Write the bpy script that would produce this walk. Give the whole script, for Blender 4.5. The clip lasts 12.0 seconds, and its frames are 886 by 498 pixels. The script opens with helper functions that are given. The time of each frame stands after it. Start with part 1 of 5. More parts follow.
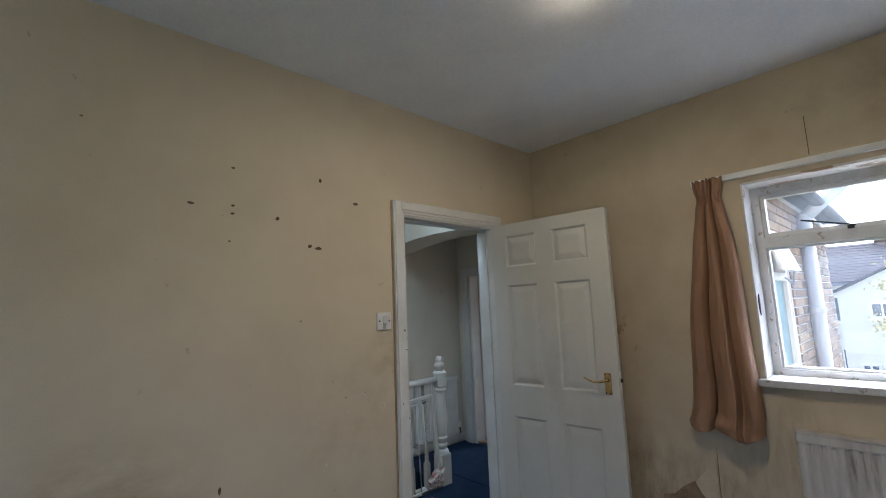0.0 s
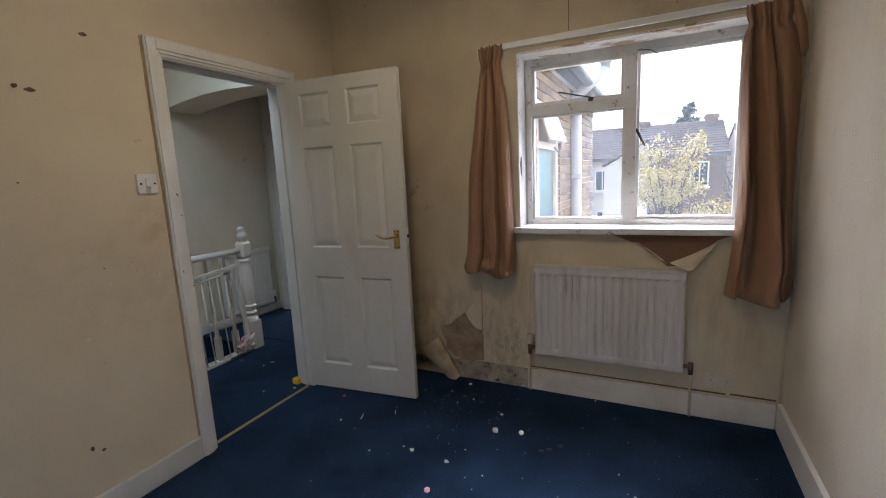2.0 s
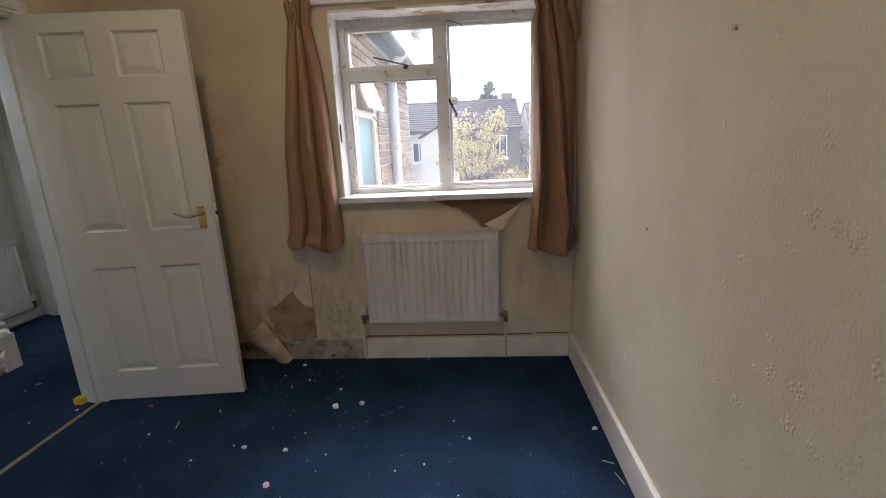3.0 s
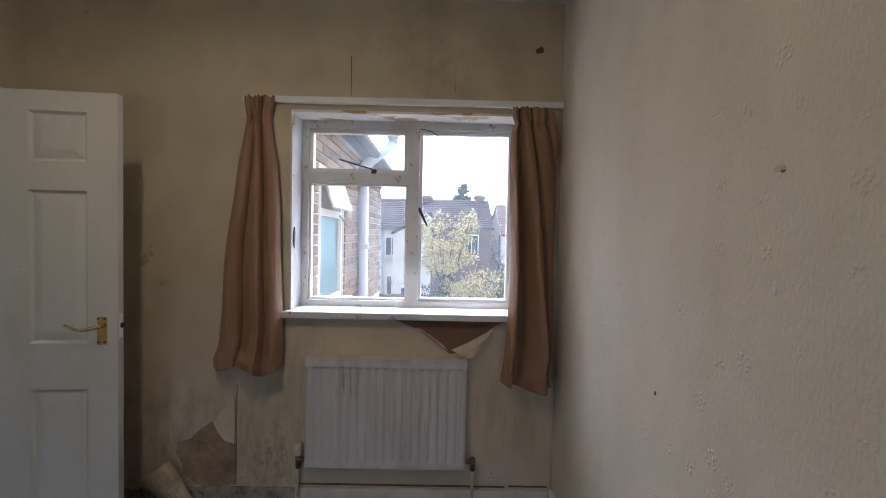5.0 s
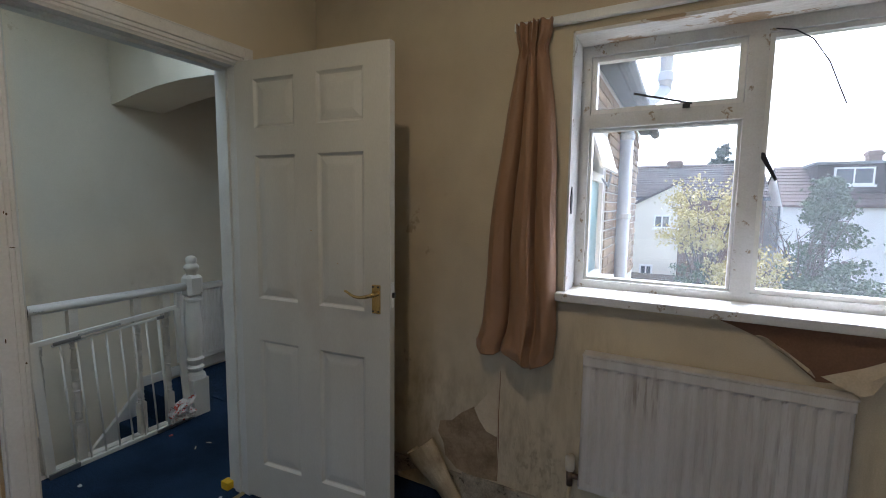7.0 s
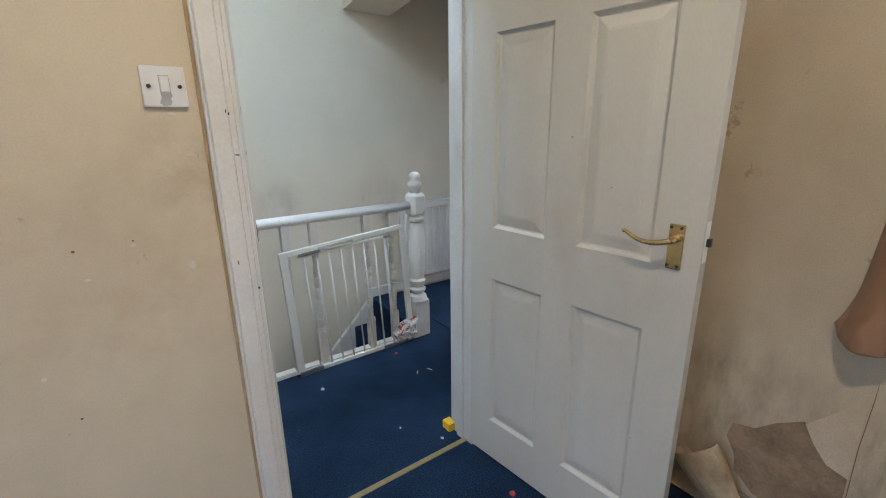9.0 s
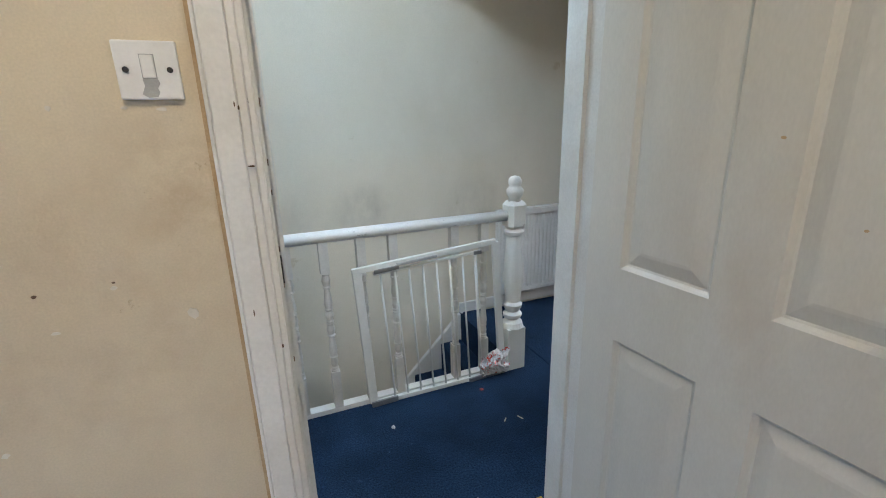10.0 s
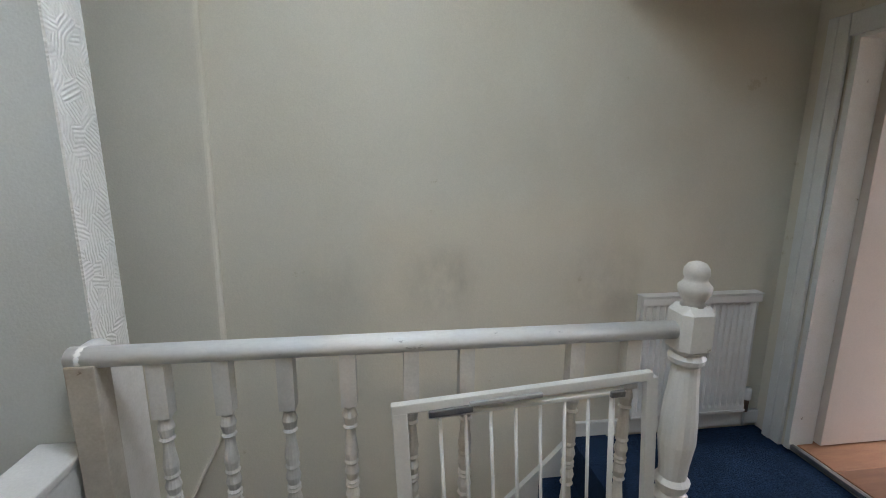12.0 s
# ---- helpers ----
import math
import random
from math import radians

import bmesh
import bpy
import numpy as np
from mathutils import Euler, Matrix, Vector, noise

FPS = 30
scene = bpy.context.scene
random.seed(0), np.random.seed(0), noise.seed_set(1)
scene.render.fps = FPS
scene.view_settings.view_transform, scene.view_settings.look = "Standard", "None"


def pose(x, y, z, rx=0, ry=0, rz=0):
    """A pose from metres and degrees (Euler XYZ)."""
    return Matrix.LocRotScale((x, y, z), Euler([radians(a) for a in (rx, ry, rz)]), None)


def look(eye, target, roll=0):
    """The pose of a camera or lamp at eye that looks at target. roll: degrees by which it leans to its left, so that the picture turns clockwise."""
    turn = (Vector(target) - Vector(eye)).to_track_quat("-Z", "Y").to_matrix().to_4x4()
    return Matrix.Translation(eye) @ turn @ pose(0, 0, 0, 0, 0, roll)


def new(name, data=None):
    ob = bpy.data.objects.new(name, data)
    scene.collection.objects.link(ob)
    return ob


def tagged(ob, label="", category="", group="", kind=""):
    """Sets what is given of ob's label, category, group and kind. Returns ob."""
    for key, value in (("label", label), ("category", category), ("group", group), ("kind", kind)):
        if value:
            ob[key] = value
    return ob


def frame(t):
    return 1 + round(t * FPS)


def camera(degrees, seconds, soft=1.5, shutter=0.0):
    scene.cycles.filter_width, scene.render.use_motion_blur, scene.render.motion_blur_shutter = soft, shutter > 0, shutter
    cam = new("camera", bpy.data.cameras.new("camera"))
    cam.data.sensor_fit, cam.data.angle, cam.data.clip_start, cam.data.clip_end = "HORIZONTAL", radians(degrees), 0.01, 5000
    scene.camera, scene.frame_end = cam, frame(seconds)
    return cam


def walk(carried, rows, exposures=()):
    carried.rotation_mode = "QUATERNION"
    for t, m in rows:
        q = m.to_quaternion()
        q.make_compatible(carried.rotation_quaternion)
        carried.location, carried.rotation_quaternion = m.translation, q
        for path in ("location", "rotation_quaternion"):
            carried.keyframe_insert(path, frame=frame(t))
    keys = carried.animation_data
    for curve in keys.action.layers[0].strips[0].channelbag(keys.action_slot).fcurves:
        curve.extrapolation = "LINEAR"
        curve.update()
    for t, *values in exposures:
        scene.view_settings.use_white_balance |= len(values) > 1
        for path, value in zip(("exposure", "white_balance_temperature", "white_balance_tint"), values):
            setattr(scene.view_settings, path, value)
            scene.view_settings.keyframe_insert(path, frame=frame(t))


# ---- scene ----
cam = camera(90.4, 12.0, soft=1.0)
PATH = [
    (0, (-0.038, 0.038, 1.463), (1.317, 1.484, 1.728), -2.3),
    (0.5, (-0.012, -0.037, 1.449), (1.413, 1.359, 1.591), -1.9),
    (1, (0.021, -0.127, 1.42), (1.52, 1.196, 1.369), -1.8),
    (1.5, (0.063, -0.165, 1.394), (1.67, 1.001, 1.151), -2.2),
    (2, (0.074, -0.147, 1.376), (1.843, 0.727, 1.051), -2.8),
    (2.5, (0.075, -0.131, 1.37), (1.976, 0.356, 0.985), -2.9),
    (3, (0.113, -0.125, 1.351), (2.051, -0.001, 0.872), -2.5),
    (3.2, (0.142, -0.125, 1.338), (2.083, -0.136, 0.854), -1.2),
    (4.8, (0.435, -0.16, 1.436), (2.433, -0.234, 1.375), 1.3),
    (5, (0.465, -0.142, 1.444), (2.464, -0.156, 1.38), 1.2),
    (5.5, (0.564, -0.021, 1.434), (2.56, 0.091, 1.372), 0.9),
    (6, (0.668, 0.13, 1.413), (2.646, 0.401, 1.312), 0.4),
    (6.5, (0.78, 0.193, 1.394), (2.685, 0.771, 1.212), -0.4),
    (7, (0.913, 0.209, 1.393), (2.661, 1.158, 1.191), 0.7),
    (7.5, (0.977, 0.25, 1.342), (2.546, 1.463, 1.083), 1.1),
    (7.7, (0.98, 0.303, 1.361), (2.467, 1.601, 1.038), 0.1),
    (9.3, (1.312, 0.813, 1.317), (2.304, 2.452, 0.745), -0.3),
    (9.5, (1.391, 0.868, 1.33), (2.271, 2.572, 0.762), -0.4),
    (10, (1.452, 1.078, 1.322), (2.166, 2.859, 0.757), -1.5),
    (10.5, (1.521, 1.299, 1.332), (2.15, 3.125, 0.812), -1.3),
    (11, (1.633, 1.499, 1.306), (2.16, 3.366, 0.82), -1.9),
    (11.5, (1.755, 1.707, 1.326), (2.145, 3.61, 0.853), -1.5),
    (12, (1.751, 1.886, 1.315), (2.008, 3.83, 0.921), 0.3),
]

EXPOSURES = [(0.0, 2.5, 5050, 12), (0.5, 2.08, 5050, 12), (1.0, 2.22, 5200, 12), (1.5, 2.32, 5350, 14), (2.5, 2.4, 5700, 17), (3.2, 2.38, 5750, 17), (5.0, 2.18, 5250, 17), (5.5, 2.18, 5080, 15), (6.5, 2.18, 5150, 13),
             (7.7, 2.12, 5450, 11), (9.3, 3.58, 5200, 14), (10.5, 3.33, 5180, 12), (12.0, 3.03, 5650, 17)]
walk(cam, [(t, look(eye, target, roll)) for t, eye, target, roll in PATH], EXPOSURES)

# ---------------------------------------------------------------- light
CEIL_Z = 2.615
SUN_ELEV, SUN_TURN = radians(46), radians(92)
world = bpy.data.worlds.new("overcast_sky")
scene.world = world
world.use_nodes = True
wn, wl = world.node_tree.nodes, world.node_tree.links
sky = wn.new("ShaderNodeTexSky")
sky.sky_type, sky.sun_disc = "NISHITA", False
sky.sun_elevation, sky.sun_rotation = SUN_ELEV, SUN_TURN
sky.dust_density = 6.0
soft_sky = wn.new("ShaderNodeHueSaturation")
soft_sky.inputs["Saturation"].default_value = 0.42
wl.new(sky.outputs["Color"], soft_sky.inputs["Color"])
wl.new(soft_sky.outputs["Color"], wn["Background"].inputs["Color"])
wn["Background"].inputs["Strength"].default_value = 0.15

sun = new("sun", bpy.data.lights.new("sun", "SUN"))
sun.data.energy, sun.data.angle, sun.data.color = 1.5, radians(28), (1, 0.97, 0.93)
sun.matrix_world = look((0, 0, 0), (-math.sin(SUN_TURN) * math.cos(SUN_ELEV), -math.cos(SUN_TURN) * math.cos(SUN_ELEV), -math.sin(SUN_ELEV)))


def fill_lamp(name, eye, target, wide, high, watts, colour):
    lamp = new(name, bpy.data.lights.new(name, "AREA"))
    lamp.data.shape, lamp.data.size, lamp.data.size_y = "RECTANGLE", wide, high
    lamp.data.energy, lamp.data.color = watts, colour
    lamp.matrix_world = look(eye, target)
    return lamp


# added daylight fill lamps in unseen, assumed openings: bedroom wall, landing ceiling, back-room wall
fill_lamp("bedroom_fill", (-1.74, 0.55, 1.30), (1.0, 0.55, 1.45), 1.5, 1.2, 0.52, (0.86, 0.94, 1.0))
fill_lamp("landing_fill", (1.80, 2.36, CEIL_Z + 0.02), (1.801, 2.36, 0.0), 0.95, 0.44, 3.25, (0.84, 1.0, 0.98))
fill_lamp("back_room_fill", (6.93, 2.85, 1.45), (3.0, 2.95, 0.9), 1.1, 1.1, 2.6, (1.0, 0.97, 0.92))
down = new("downlight", bpy.data.lights.new("downlight", "AREA"))
down.data.shape, down.data.size, down.data.energy, down.data.color = "DISK", 0.07, 1.7, (1.0, 0.77, 0.47)
down.location = (1.33, 0.72, CEIL_Z - 0.062)


# ---------------------------------------------------------------- materials
def mat(name, base, rough=0.6, other=None, amount=0.5, scale=3.0, grain=120.0, grain_amount=0.12, bump=0.15, bump_scale=None,
        metal=0.0, stretch=(1, 1, 1), chip=None, chip_at=0.72, chip_scale=14.0, spec=0.4, vary=0.0, sheen=0.0, sheen_tint=(1, 1, 1)):
    """Base colour with broad blotches towards another colour, fine grain, bump, and chips of a third colour."""
    m = bpy.data.materials.new(name)
    m.use_nodes = True
    n, l = m.node_tree.nodes, m.node_tree.links
    b = n["Principled BSDF"]
    b.inputs["Roughness"].default_value = rough
    b.inputs["Metallic"].default_value = metal
    b.inputs["Specular IOR Level"].default_value = spec
    if sheen:
        b.inputs["Sheen Weight"].default_value = sheen
        b.inputs["Sheen Tint"].default_value = (*sheen_tint, 1)
    co = n.new("ShaderNodeTexCoord")
    mp = n.new("ShaderNodeMapping")
    mp.inputs["Scale"].default_value = stretch
    l.new(co.outputs["Object"], mp.inputs["Vector"])
    big = n.new("ShaderNodeTexNoise")
    big.inputs["Scale"].default_value, big.inputs["Detail"].default_value, big.inputs["Roughness"].default_value = scale, 6, 0.6
    l.new(mp.outputs["Vector"], big.inputs["Vector"])
    ramp = n.new("ShaderNodeValToRGB")
    ramp.color_ramp.elements[0].position, ramp.color_ramp.elements[1].position = 0.38, 0.72
    l.new(big.outputs["Fac"], ramp.inputs["Fac"])
    mix = n.new("ShaderNodeMix")
    mix.data_type = "RGBA"
    other = other or tuple(c * 0.8 for c in base)
    mix.inputs["A"].default_value, mix.inputs["B"].default_value = (*base, 1), (*other, 1)
    mul = n.new("ShaderNodeMath")
    mul.operation = "MULTIPLY"
    mul.inputs[1].default_value = amount
    l.new(ramp.outputs["Color"], mul.inputs[0])
    l.new(mul.outputs[0], mix.inputs["Factor"])
    fine = n.new("ShaderNodeTexNoise")
    fine.inputs["Scale"].default_value, fine.inputs["Detail"].default_value = grain, 3
    l.new(mp.outputs["Vector"], fine.inputs["Vector"])
    g = n.new("ShaderNodeMapRange")
    g.inputs["From Min"].default_value, g.inputs["From Max"].default_value = 0.3, 0.7
    g.inputs["To Min"].default_value, g.inputs["To Max"].default_value = 1 - grain_amount, 1 + grain_amount
    l.new(fine.outputs["Fac"], g.inputs["Value"])
    grained = n.new("ShaderNodeMix")
    grained.data_type, grained.blend_type = "RGBA", "MULTIPLY"
    grained.inputs["Factor"].default_value = 1
    l.new(mix.outputs["Result"], grained.inputs["A"])
    l.new(g.outputs["Result"], grained.inputs["B"])
    out = grained.outputs["Result"]
    if vary:
        info = n.new("ShaderNodeObjectInfo")
        vr = n.new("ShaderNodeMapRange")
        vr.inputs["To Min"].default_value, vr.inputs["To Max"].default_value = 1 - vary, 1 + vary
        l.new(info.outputs["Random"], vr.inputs["Value"])
        vm = n.new("ShaderNodeMix")
        vm.data_type, vm.blend_type = "RGBA", "MULTIPLY"
        vm.inputs["Factor"].default_value = 1
        l.new(out, vm.inputs["A"])
        l.new(vr.outputs["Result"], vm.inputs["B"])
        out = vm.outputs["Result"]
    if chip:
        cn = n.new("ShaderNodeTexNoise")
        cn.inputs["Scale"].default_value, cn.inputs["Detail"].default_value, cn.inputs["Roughness"].default_value = chip_scale, 8, 0.7
        l.new(mp.outputs["Vector"], cn.inputs["Vector"])
        cr = n.new("ShaderNodeValToRGB")
        cr.color_ramp.elements[0].position, cr.color_ramp.elements[1].position = chip_at, chip_at + 0.03
        l.new(cn.outputs["Fac"], cr.inputs["Fac"])
        cm = n.new("ShaderNodeMix")
        cm.data_type = "RGBA"
        cm.inputs["B"].default_value = (*chip, 1)
        l.new(cr.outputs["Color"], cm.inputs["Factor"])
        l.new(out, cm.inputs["A"])
        out = cm.outputs["Result"]
    l.new(out, b.inputs["Base Color"])
    if bump:
        bs = n.new("ShaderNodeTexNoise")
        bs.inputs["Scale"].default_value, bs.inputs["Detail"].default_value = bump_scale or grain, 5
        l.new(mp.outputs["Vector"], bs.inputs["Vector"])
        bn = n.new("ShaderNodeBump")
        bn.inputs["Strength"].default_value, bn.inputs["Distance"].default_value = bump, 0.01
        l.new(bs.outputs["Fac"], bn.inputs["Height"])
        l.new(bn.outputs["Normal"], b.inputs["Normal"])
    return m


def glass(name, colour=(1, 1, 1), rough=0.0, dust_haze=0.0):
    m = bpy.data.materials.new(name)
    m.use_nodes = True
    b = m.node_tree.nodes["Principled BSDF"]
    b.inputs["Base Color"].default_value = (*colour, 1)
    b.inputs["Transmission Weight"].default_value = 1
    b.inputs["Roughness"].default_value, b.inputs["IOR"].default_value = rough, 1.45
    # bluish translucent film: dust, and glare haze over the view painted in
    if dust_haze:
        n, l = m.node_tree.nodes, m.node_tree.links
        film, blend = n.new("ShaderNodeBsdfTranslucent"), n.new("ShaderNodeMixShader")
        smear, co, amount = n.new("ShaderNodeTexNoise"), n.new("ShaderNodeTexCoord"), n.new("ShaderNodeMapRange")
        film.inputs["Color"].default_value = (0.86, 0.92, 1.0, 1)
        smear.inputs["Scale"].default_value, smear.inputs["Detail"].default_value = 7, 5
        amount.inputs["To Min"].default_value, amount.inputs["To Max"].default_value = dust_haze * 0.6, dust_haze * 1.4
        l.new(co.outputs["Object"], smear.inputs["Vector"])
        l.new(smear.outputs["Fac"], amount.inputs["Value"])
        l.new(amount.outputs["Result"], blend.inputs["Fac"])
        l.new(b.outputs["BSDF"], blend.inputs[1])
        l.new(film.outputs["BSDF"], blend.inputs[2])
        l.new(blend.outputs["Shader"], n["Material Output"].inputs["Surface"])
    return m


def glow(name, colour, strength):
    m = bpy.data.materials.new(name)
    m.use_nodes = True
    b = m.node_tree.nodes["Principled BSDF"]
    b.inputs["Emission Color"].default_value = (*colour, 1)
    b.inputs["Emission Strength"].default_value = strength
    return m


def embossed(m, scale, strength):
    """Scattered sprigs of small raised petals over a wallpaper."""
    n, l = m.node_tree.nodes, m.node_tree.links
    b = n["Principled BSDF"]
    co, cells, petals, rub = n.new("ShaderNodeTexCoord"), n.new("ShaderNodeTexVoronoi"), n.new("ShaderNodeTexVoronoi"), n.new("ShaderNodeTexNoise")
    cells.inputs["Scale"].default_value, petals.inputs["Scale"].default_value = scale, scale * 9
    rub.inputs["Scale"].default_value, rub.inputs["Detail"].default_value = 2.6, 3
    for tex in (cells, petals, rub):
        l.new(co.outputs["Object"], tex.inputs["Vector"])
    def ranged(source, lo, hi, a, z):
        r = n.new("ShaderNodeMapRange")
        r.interpolation_type = "SMOOTHSTEP"
        r.inputs["From Min"].default_value, r.inputs["From Max"].default_value = lo, hi
        r.inputs["To Min"].default_value, r.inputs["To Max"].default_value = a, z
        l.new(source, r.inputs["Value"])
        return r.outputs["Result"]
    def times(p, q):
        mu = n.new("ShaderNodeMath")
        mu.operation = "MULTIPLY"
        l.new(p, mu.inputs[0])
        l.new(q, mu.inputs[1])
        return mu.outputs[0]
    sprig = times(ranged(cells.outputs["Distance"], 0.16, 0.30, 1, 0), ranged(petals.outputs["Distance"], 0.20, 0.55, 1, 0))
    height = times(sprig, ranged(rub.outputs["Fac"], 0.40, 0.58, 0.15, 1))
    bn = n.new("ShaderNodeBump")
    bn.inputs["Strength"].default_value, bn.inputs["Distance"].default_value = strength, 0.006
    l.new(height, bn.inputs["Height"])
    old = b.inputs["Normal"].links
    if old:
        l.new(old[0].from_socket, bn.inputs["Normal"])
    l.new(bn.outputs["Normal"], b.inputs["Normal"])
    return m


def add_stain_or_tint(m, centre, radius, colour, amount, scale=9.0, stretch=(1, 1, 1), sharp=(0.35, 0.75)):
    """A blotchy stain or tint of its own round one place on a surface."""
    n, l = m.node_tree.nodes, m.node_tree.links
    b = n["Principled BSDF"]
    co, off, mp, tex = n.new("ShaderNodeTexCoord"), n.new("ShaderNodeVectorMath"), n.new("ShaderNodeMapping"), n.new("ShaderNodeTexNoise")
    off.operation = "DISTANCE"
    off.inputs[1].default_value = centre
    mp.inputs["Scale"].default_value = stretch
    tex.inputs["Scale"].default_value, tex.inputs["Detail"].default_value, tex.inputs["Roughness"].default_value = scale, 7, 0.65
    l.new(co.outputs["Object"], off.inputs[0])
    l.new(co.outputs["Object"], mp.inputs["Vector"])
    l.new(mp.outputs["Vector"], tex.inputs["Vector"])
    near, blot_r, mul = n.new("ShaderNodeMapRange"), n.new("ShaderNodeMapRange"), n.new("ShaderNodeMath")
    near.interpolation_type = "SMOOTHSTEP"
    near.inputs["From Min"].default_value, near.inputs["From Max"].default_value = 0.0, radius
    near.inputs["To Min"].default_value, near.inputs["To Max"].default_value = amount, 0.0
    blot_r.inputs["From Min"].default_value, blot_r.inputs["From Max"].default_value = sharp
    mul.operation = "MULTIPLY"
    l.new(off.outputs["Value"], near.inputs["Value"])
    l.new(tex.outputs["Fac"], blot_r.inputs["Value"])
    l.new(near.outputs["Result"], mul.inputs[0])
    l.new(blot_r.outputs["Result"], mul.inputs[1])
    mix = n.new("ShaderNodeMix")
    mix.data_type = "RGBA"
    mix.inputs["B"].default_value = (*colour, 1)
    l.new(mul.outputs[0], mix.inputs["Factor"])
    l.new(b.inputs["Base Color"].links[0].from_socket, mix.inputs["A"])
    l.new(mix.outputs["Result"], b.inputs["Base Color"])
    return m


WALL = mat("cream_wallpaper", (0.66, 0.57, 0.41), 0.75, (0.545, 0.455, 0.32), 0.7, 1.7, 260, 0.05, 0.06, 140, chip=(0.46, 0.37, 0.25), chip_at=0.665, chip_scale=9)
# base also darkened for the backlit window wall, on top of the damp
WALL_DAMP = mat("damp_wallpaper", (0.62, 0.52, 0.355), 0.75, (0.44, 0.35, 0.235), 0.7, 2.2, 240, 0.06, 0.15, 160, chip=(0.42, 0.33, 0.22), chip_at=0.655, chip_scale=5)
WALL_SPRIG = embossed(mat("sprigged_wallpaper", (0.74, 0.67, 0.54), 0.7, (0.60, 0.51, 0.385), 0.75, 2.6, 200, 0.05, 0.16, 150, stretch=(1, 1, 0.45)), 11.0, 0.65)
CEIL = mat("ceiling_paint", (0.84, 0.84, 0.84), 0.85, (0.64, 0.645, 0.66), 0.5, 1.5, 90, 0.04, 0.1)
LAND_WALL = mat("landing_paint", (0.71, 0.66, 0.55), 0.95, (0.63, 0.575, 0.46), 0.6, 1.4, 220, 0.04, 0.1, 120, chip=(0.60, 0.54, 0.41), chip_at=0.66, chip_scale=5, spec=0.12)
# cooler and darker copy of landing_paint, putting the pier's light into its colour
PIER_WALL = mat("dimmed_landing_paint", (0.52, 0.535, 0.50), 0.9, (0.44, 0.445, 0.40), 0.6, 2.2, 220, 0.04, 0.12, 120, chip=(0.46, 0.45, 0.40), chip_at=0.66, chip_scale=7, spec=0.15)
ARTEX = mat("combed_plaster", (0.72, 0.71, 0.66), 0.5, (0.62, 0.60, 0.54), 0.6, 8, 120, 0.06, 0.2, 60)


def combed(m, scale, strength, depth):
    """Short swirled comb strokes pressed into plaster."""
    n, l = m.node_tree.nodes, m.node_tree.links
    co, cells, turn, add, w = (n.new("ShaderNodeTexCoord"), n.new("ShaderNodeTexVoronoi"), n.new("ShaderNodeVectorRotate"), n.new("ShaderNodeMath"), n.new("ShaderNodeTexWave"))
    cells.inputs["Scale"].default_value = 22
    turn.rotation_type = "X_AXIS"
    add.operation = "MULTIPLY"
    add.inputs[1].default_value = 6.28
    w.bands_direction = "Z"
    w.inputs["Scale"].default_value, w.inputs["Distortion"].default_value, w.inputs["Detail"].default_value = scale, 3.0, 1.5
    l.new(co.outputs["Object"], cells.inputs["Vector"])
    l.new(cells.outputs["Color"], add.inputs[0])
    l.new(co.outputs["Object"], turn.inputs["Vector"])
    l.new(add.outputs[0], turn.inputs["Angle"])
    l.new(turn.outputs["Vector"], w.inputs["Vector"])
    bn = n.new("ShaderNodeBump")
    bn.inputs["Strength"].default_value, bn.inputs["Distance"].default_value = strength, depth
    l.new(w.outputs["Fac"], bn.inputs["Height"])
    l.new(bn.outputs["Normal"], n["Principled BSDF"].inputs["Normal"])
    return m


combed(ARTEX, 30.0, 0.45, 0.005)
CARPET = mat("navy_carpet", (0.022, 0.043, 0.088), 0.95, (0.008, 0.0155, 0.032), 0.95, 2.2, 150, 0.6, 1.0, 200, chip=(0.042, 0.072, 0.135), chip_at=0.645, chip_scale=30, spec=0.04, sheen=0.04, sheen_tint=(0.35, 0.55, 1.0))
PAINT = mat("white_gloss", (0.76, 0.75, 0.71), 0.35, (0.66, 0.64, 0.58), 0.5, 3.5, 160, 0.03, 0.05, 40)
PAINT_WORN = mat("chipped_white_gloss", (0.76, 0.745, 0.71), 0.38, (0.62, 0.585, 0.51), 0.55, 5, 140, 0.04, 0.10, 40, chip=(0.22, 0.17, 0.12), chip_at=0.675, chip_scale=20)
# dirty gloss, its colour also darkened to offset strong light on the lining
PAINT_OLD = mat("dulled_white_gloss", (0.62, 0.615, 0.575), 0.45, (0.50, 0.475, 0.42), 0.6, 4, 140, 0.05, 0.10, 40, chip=(0.26, 0.20, 0.14), chip_at=0.70, chip_scale=18)
PAINT_FLAKE = mat("flaking_white_gloss", (0.70, 0.69, 0.675), 0.42, (0.54, 0.51, 0.46), 0.65, 6, 140, 0.05, 0.25, 40, chip=(0.34, 0.27, 0.20), chip_at=0.60, chip_scale=14)
PAINT_PEEL = mat("peeling_white_paint", (0.74, 0.71, 0.66), 0.45, (0.55, 0.48, 0.39), 0.7, 7, 140, 0.06, 0.4, 40, stretch=(1, 0.45, 1), chip=(0.40, 0.28, 0.17), chip_at=0.535, chip_scale=13)
GRUBBY = mat("grubby_gloss", (0.46, 0.415, 0.34), 0.5, (0.27, 0.215, 0.155), 0.75, 7, 140, 0.06, 0.15, 40, chip=(0.2, 0.15, 0.1), chip_at=0.65, chip_scale=12)
DOOR = mat("door_paint", (0.585, 0.56, 0.495), 0.42, (0.485, 0.455, 0.385), 0.6, 2.6, 200, 0.03, 0.06, 60, stretch=(1, 1, 0.4))
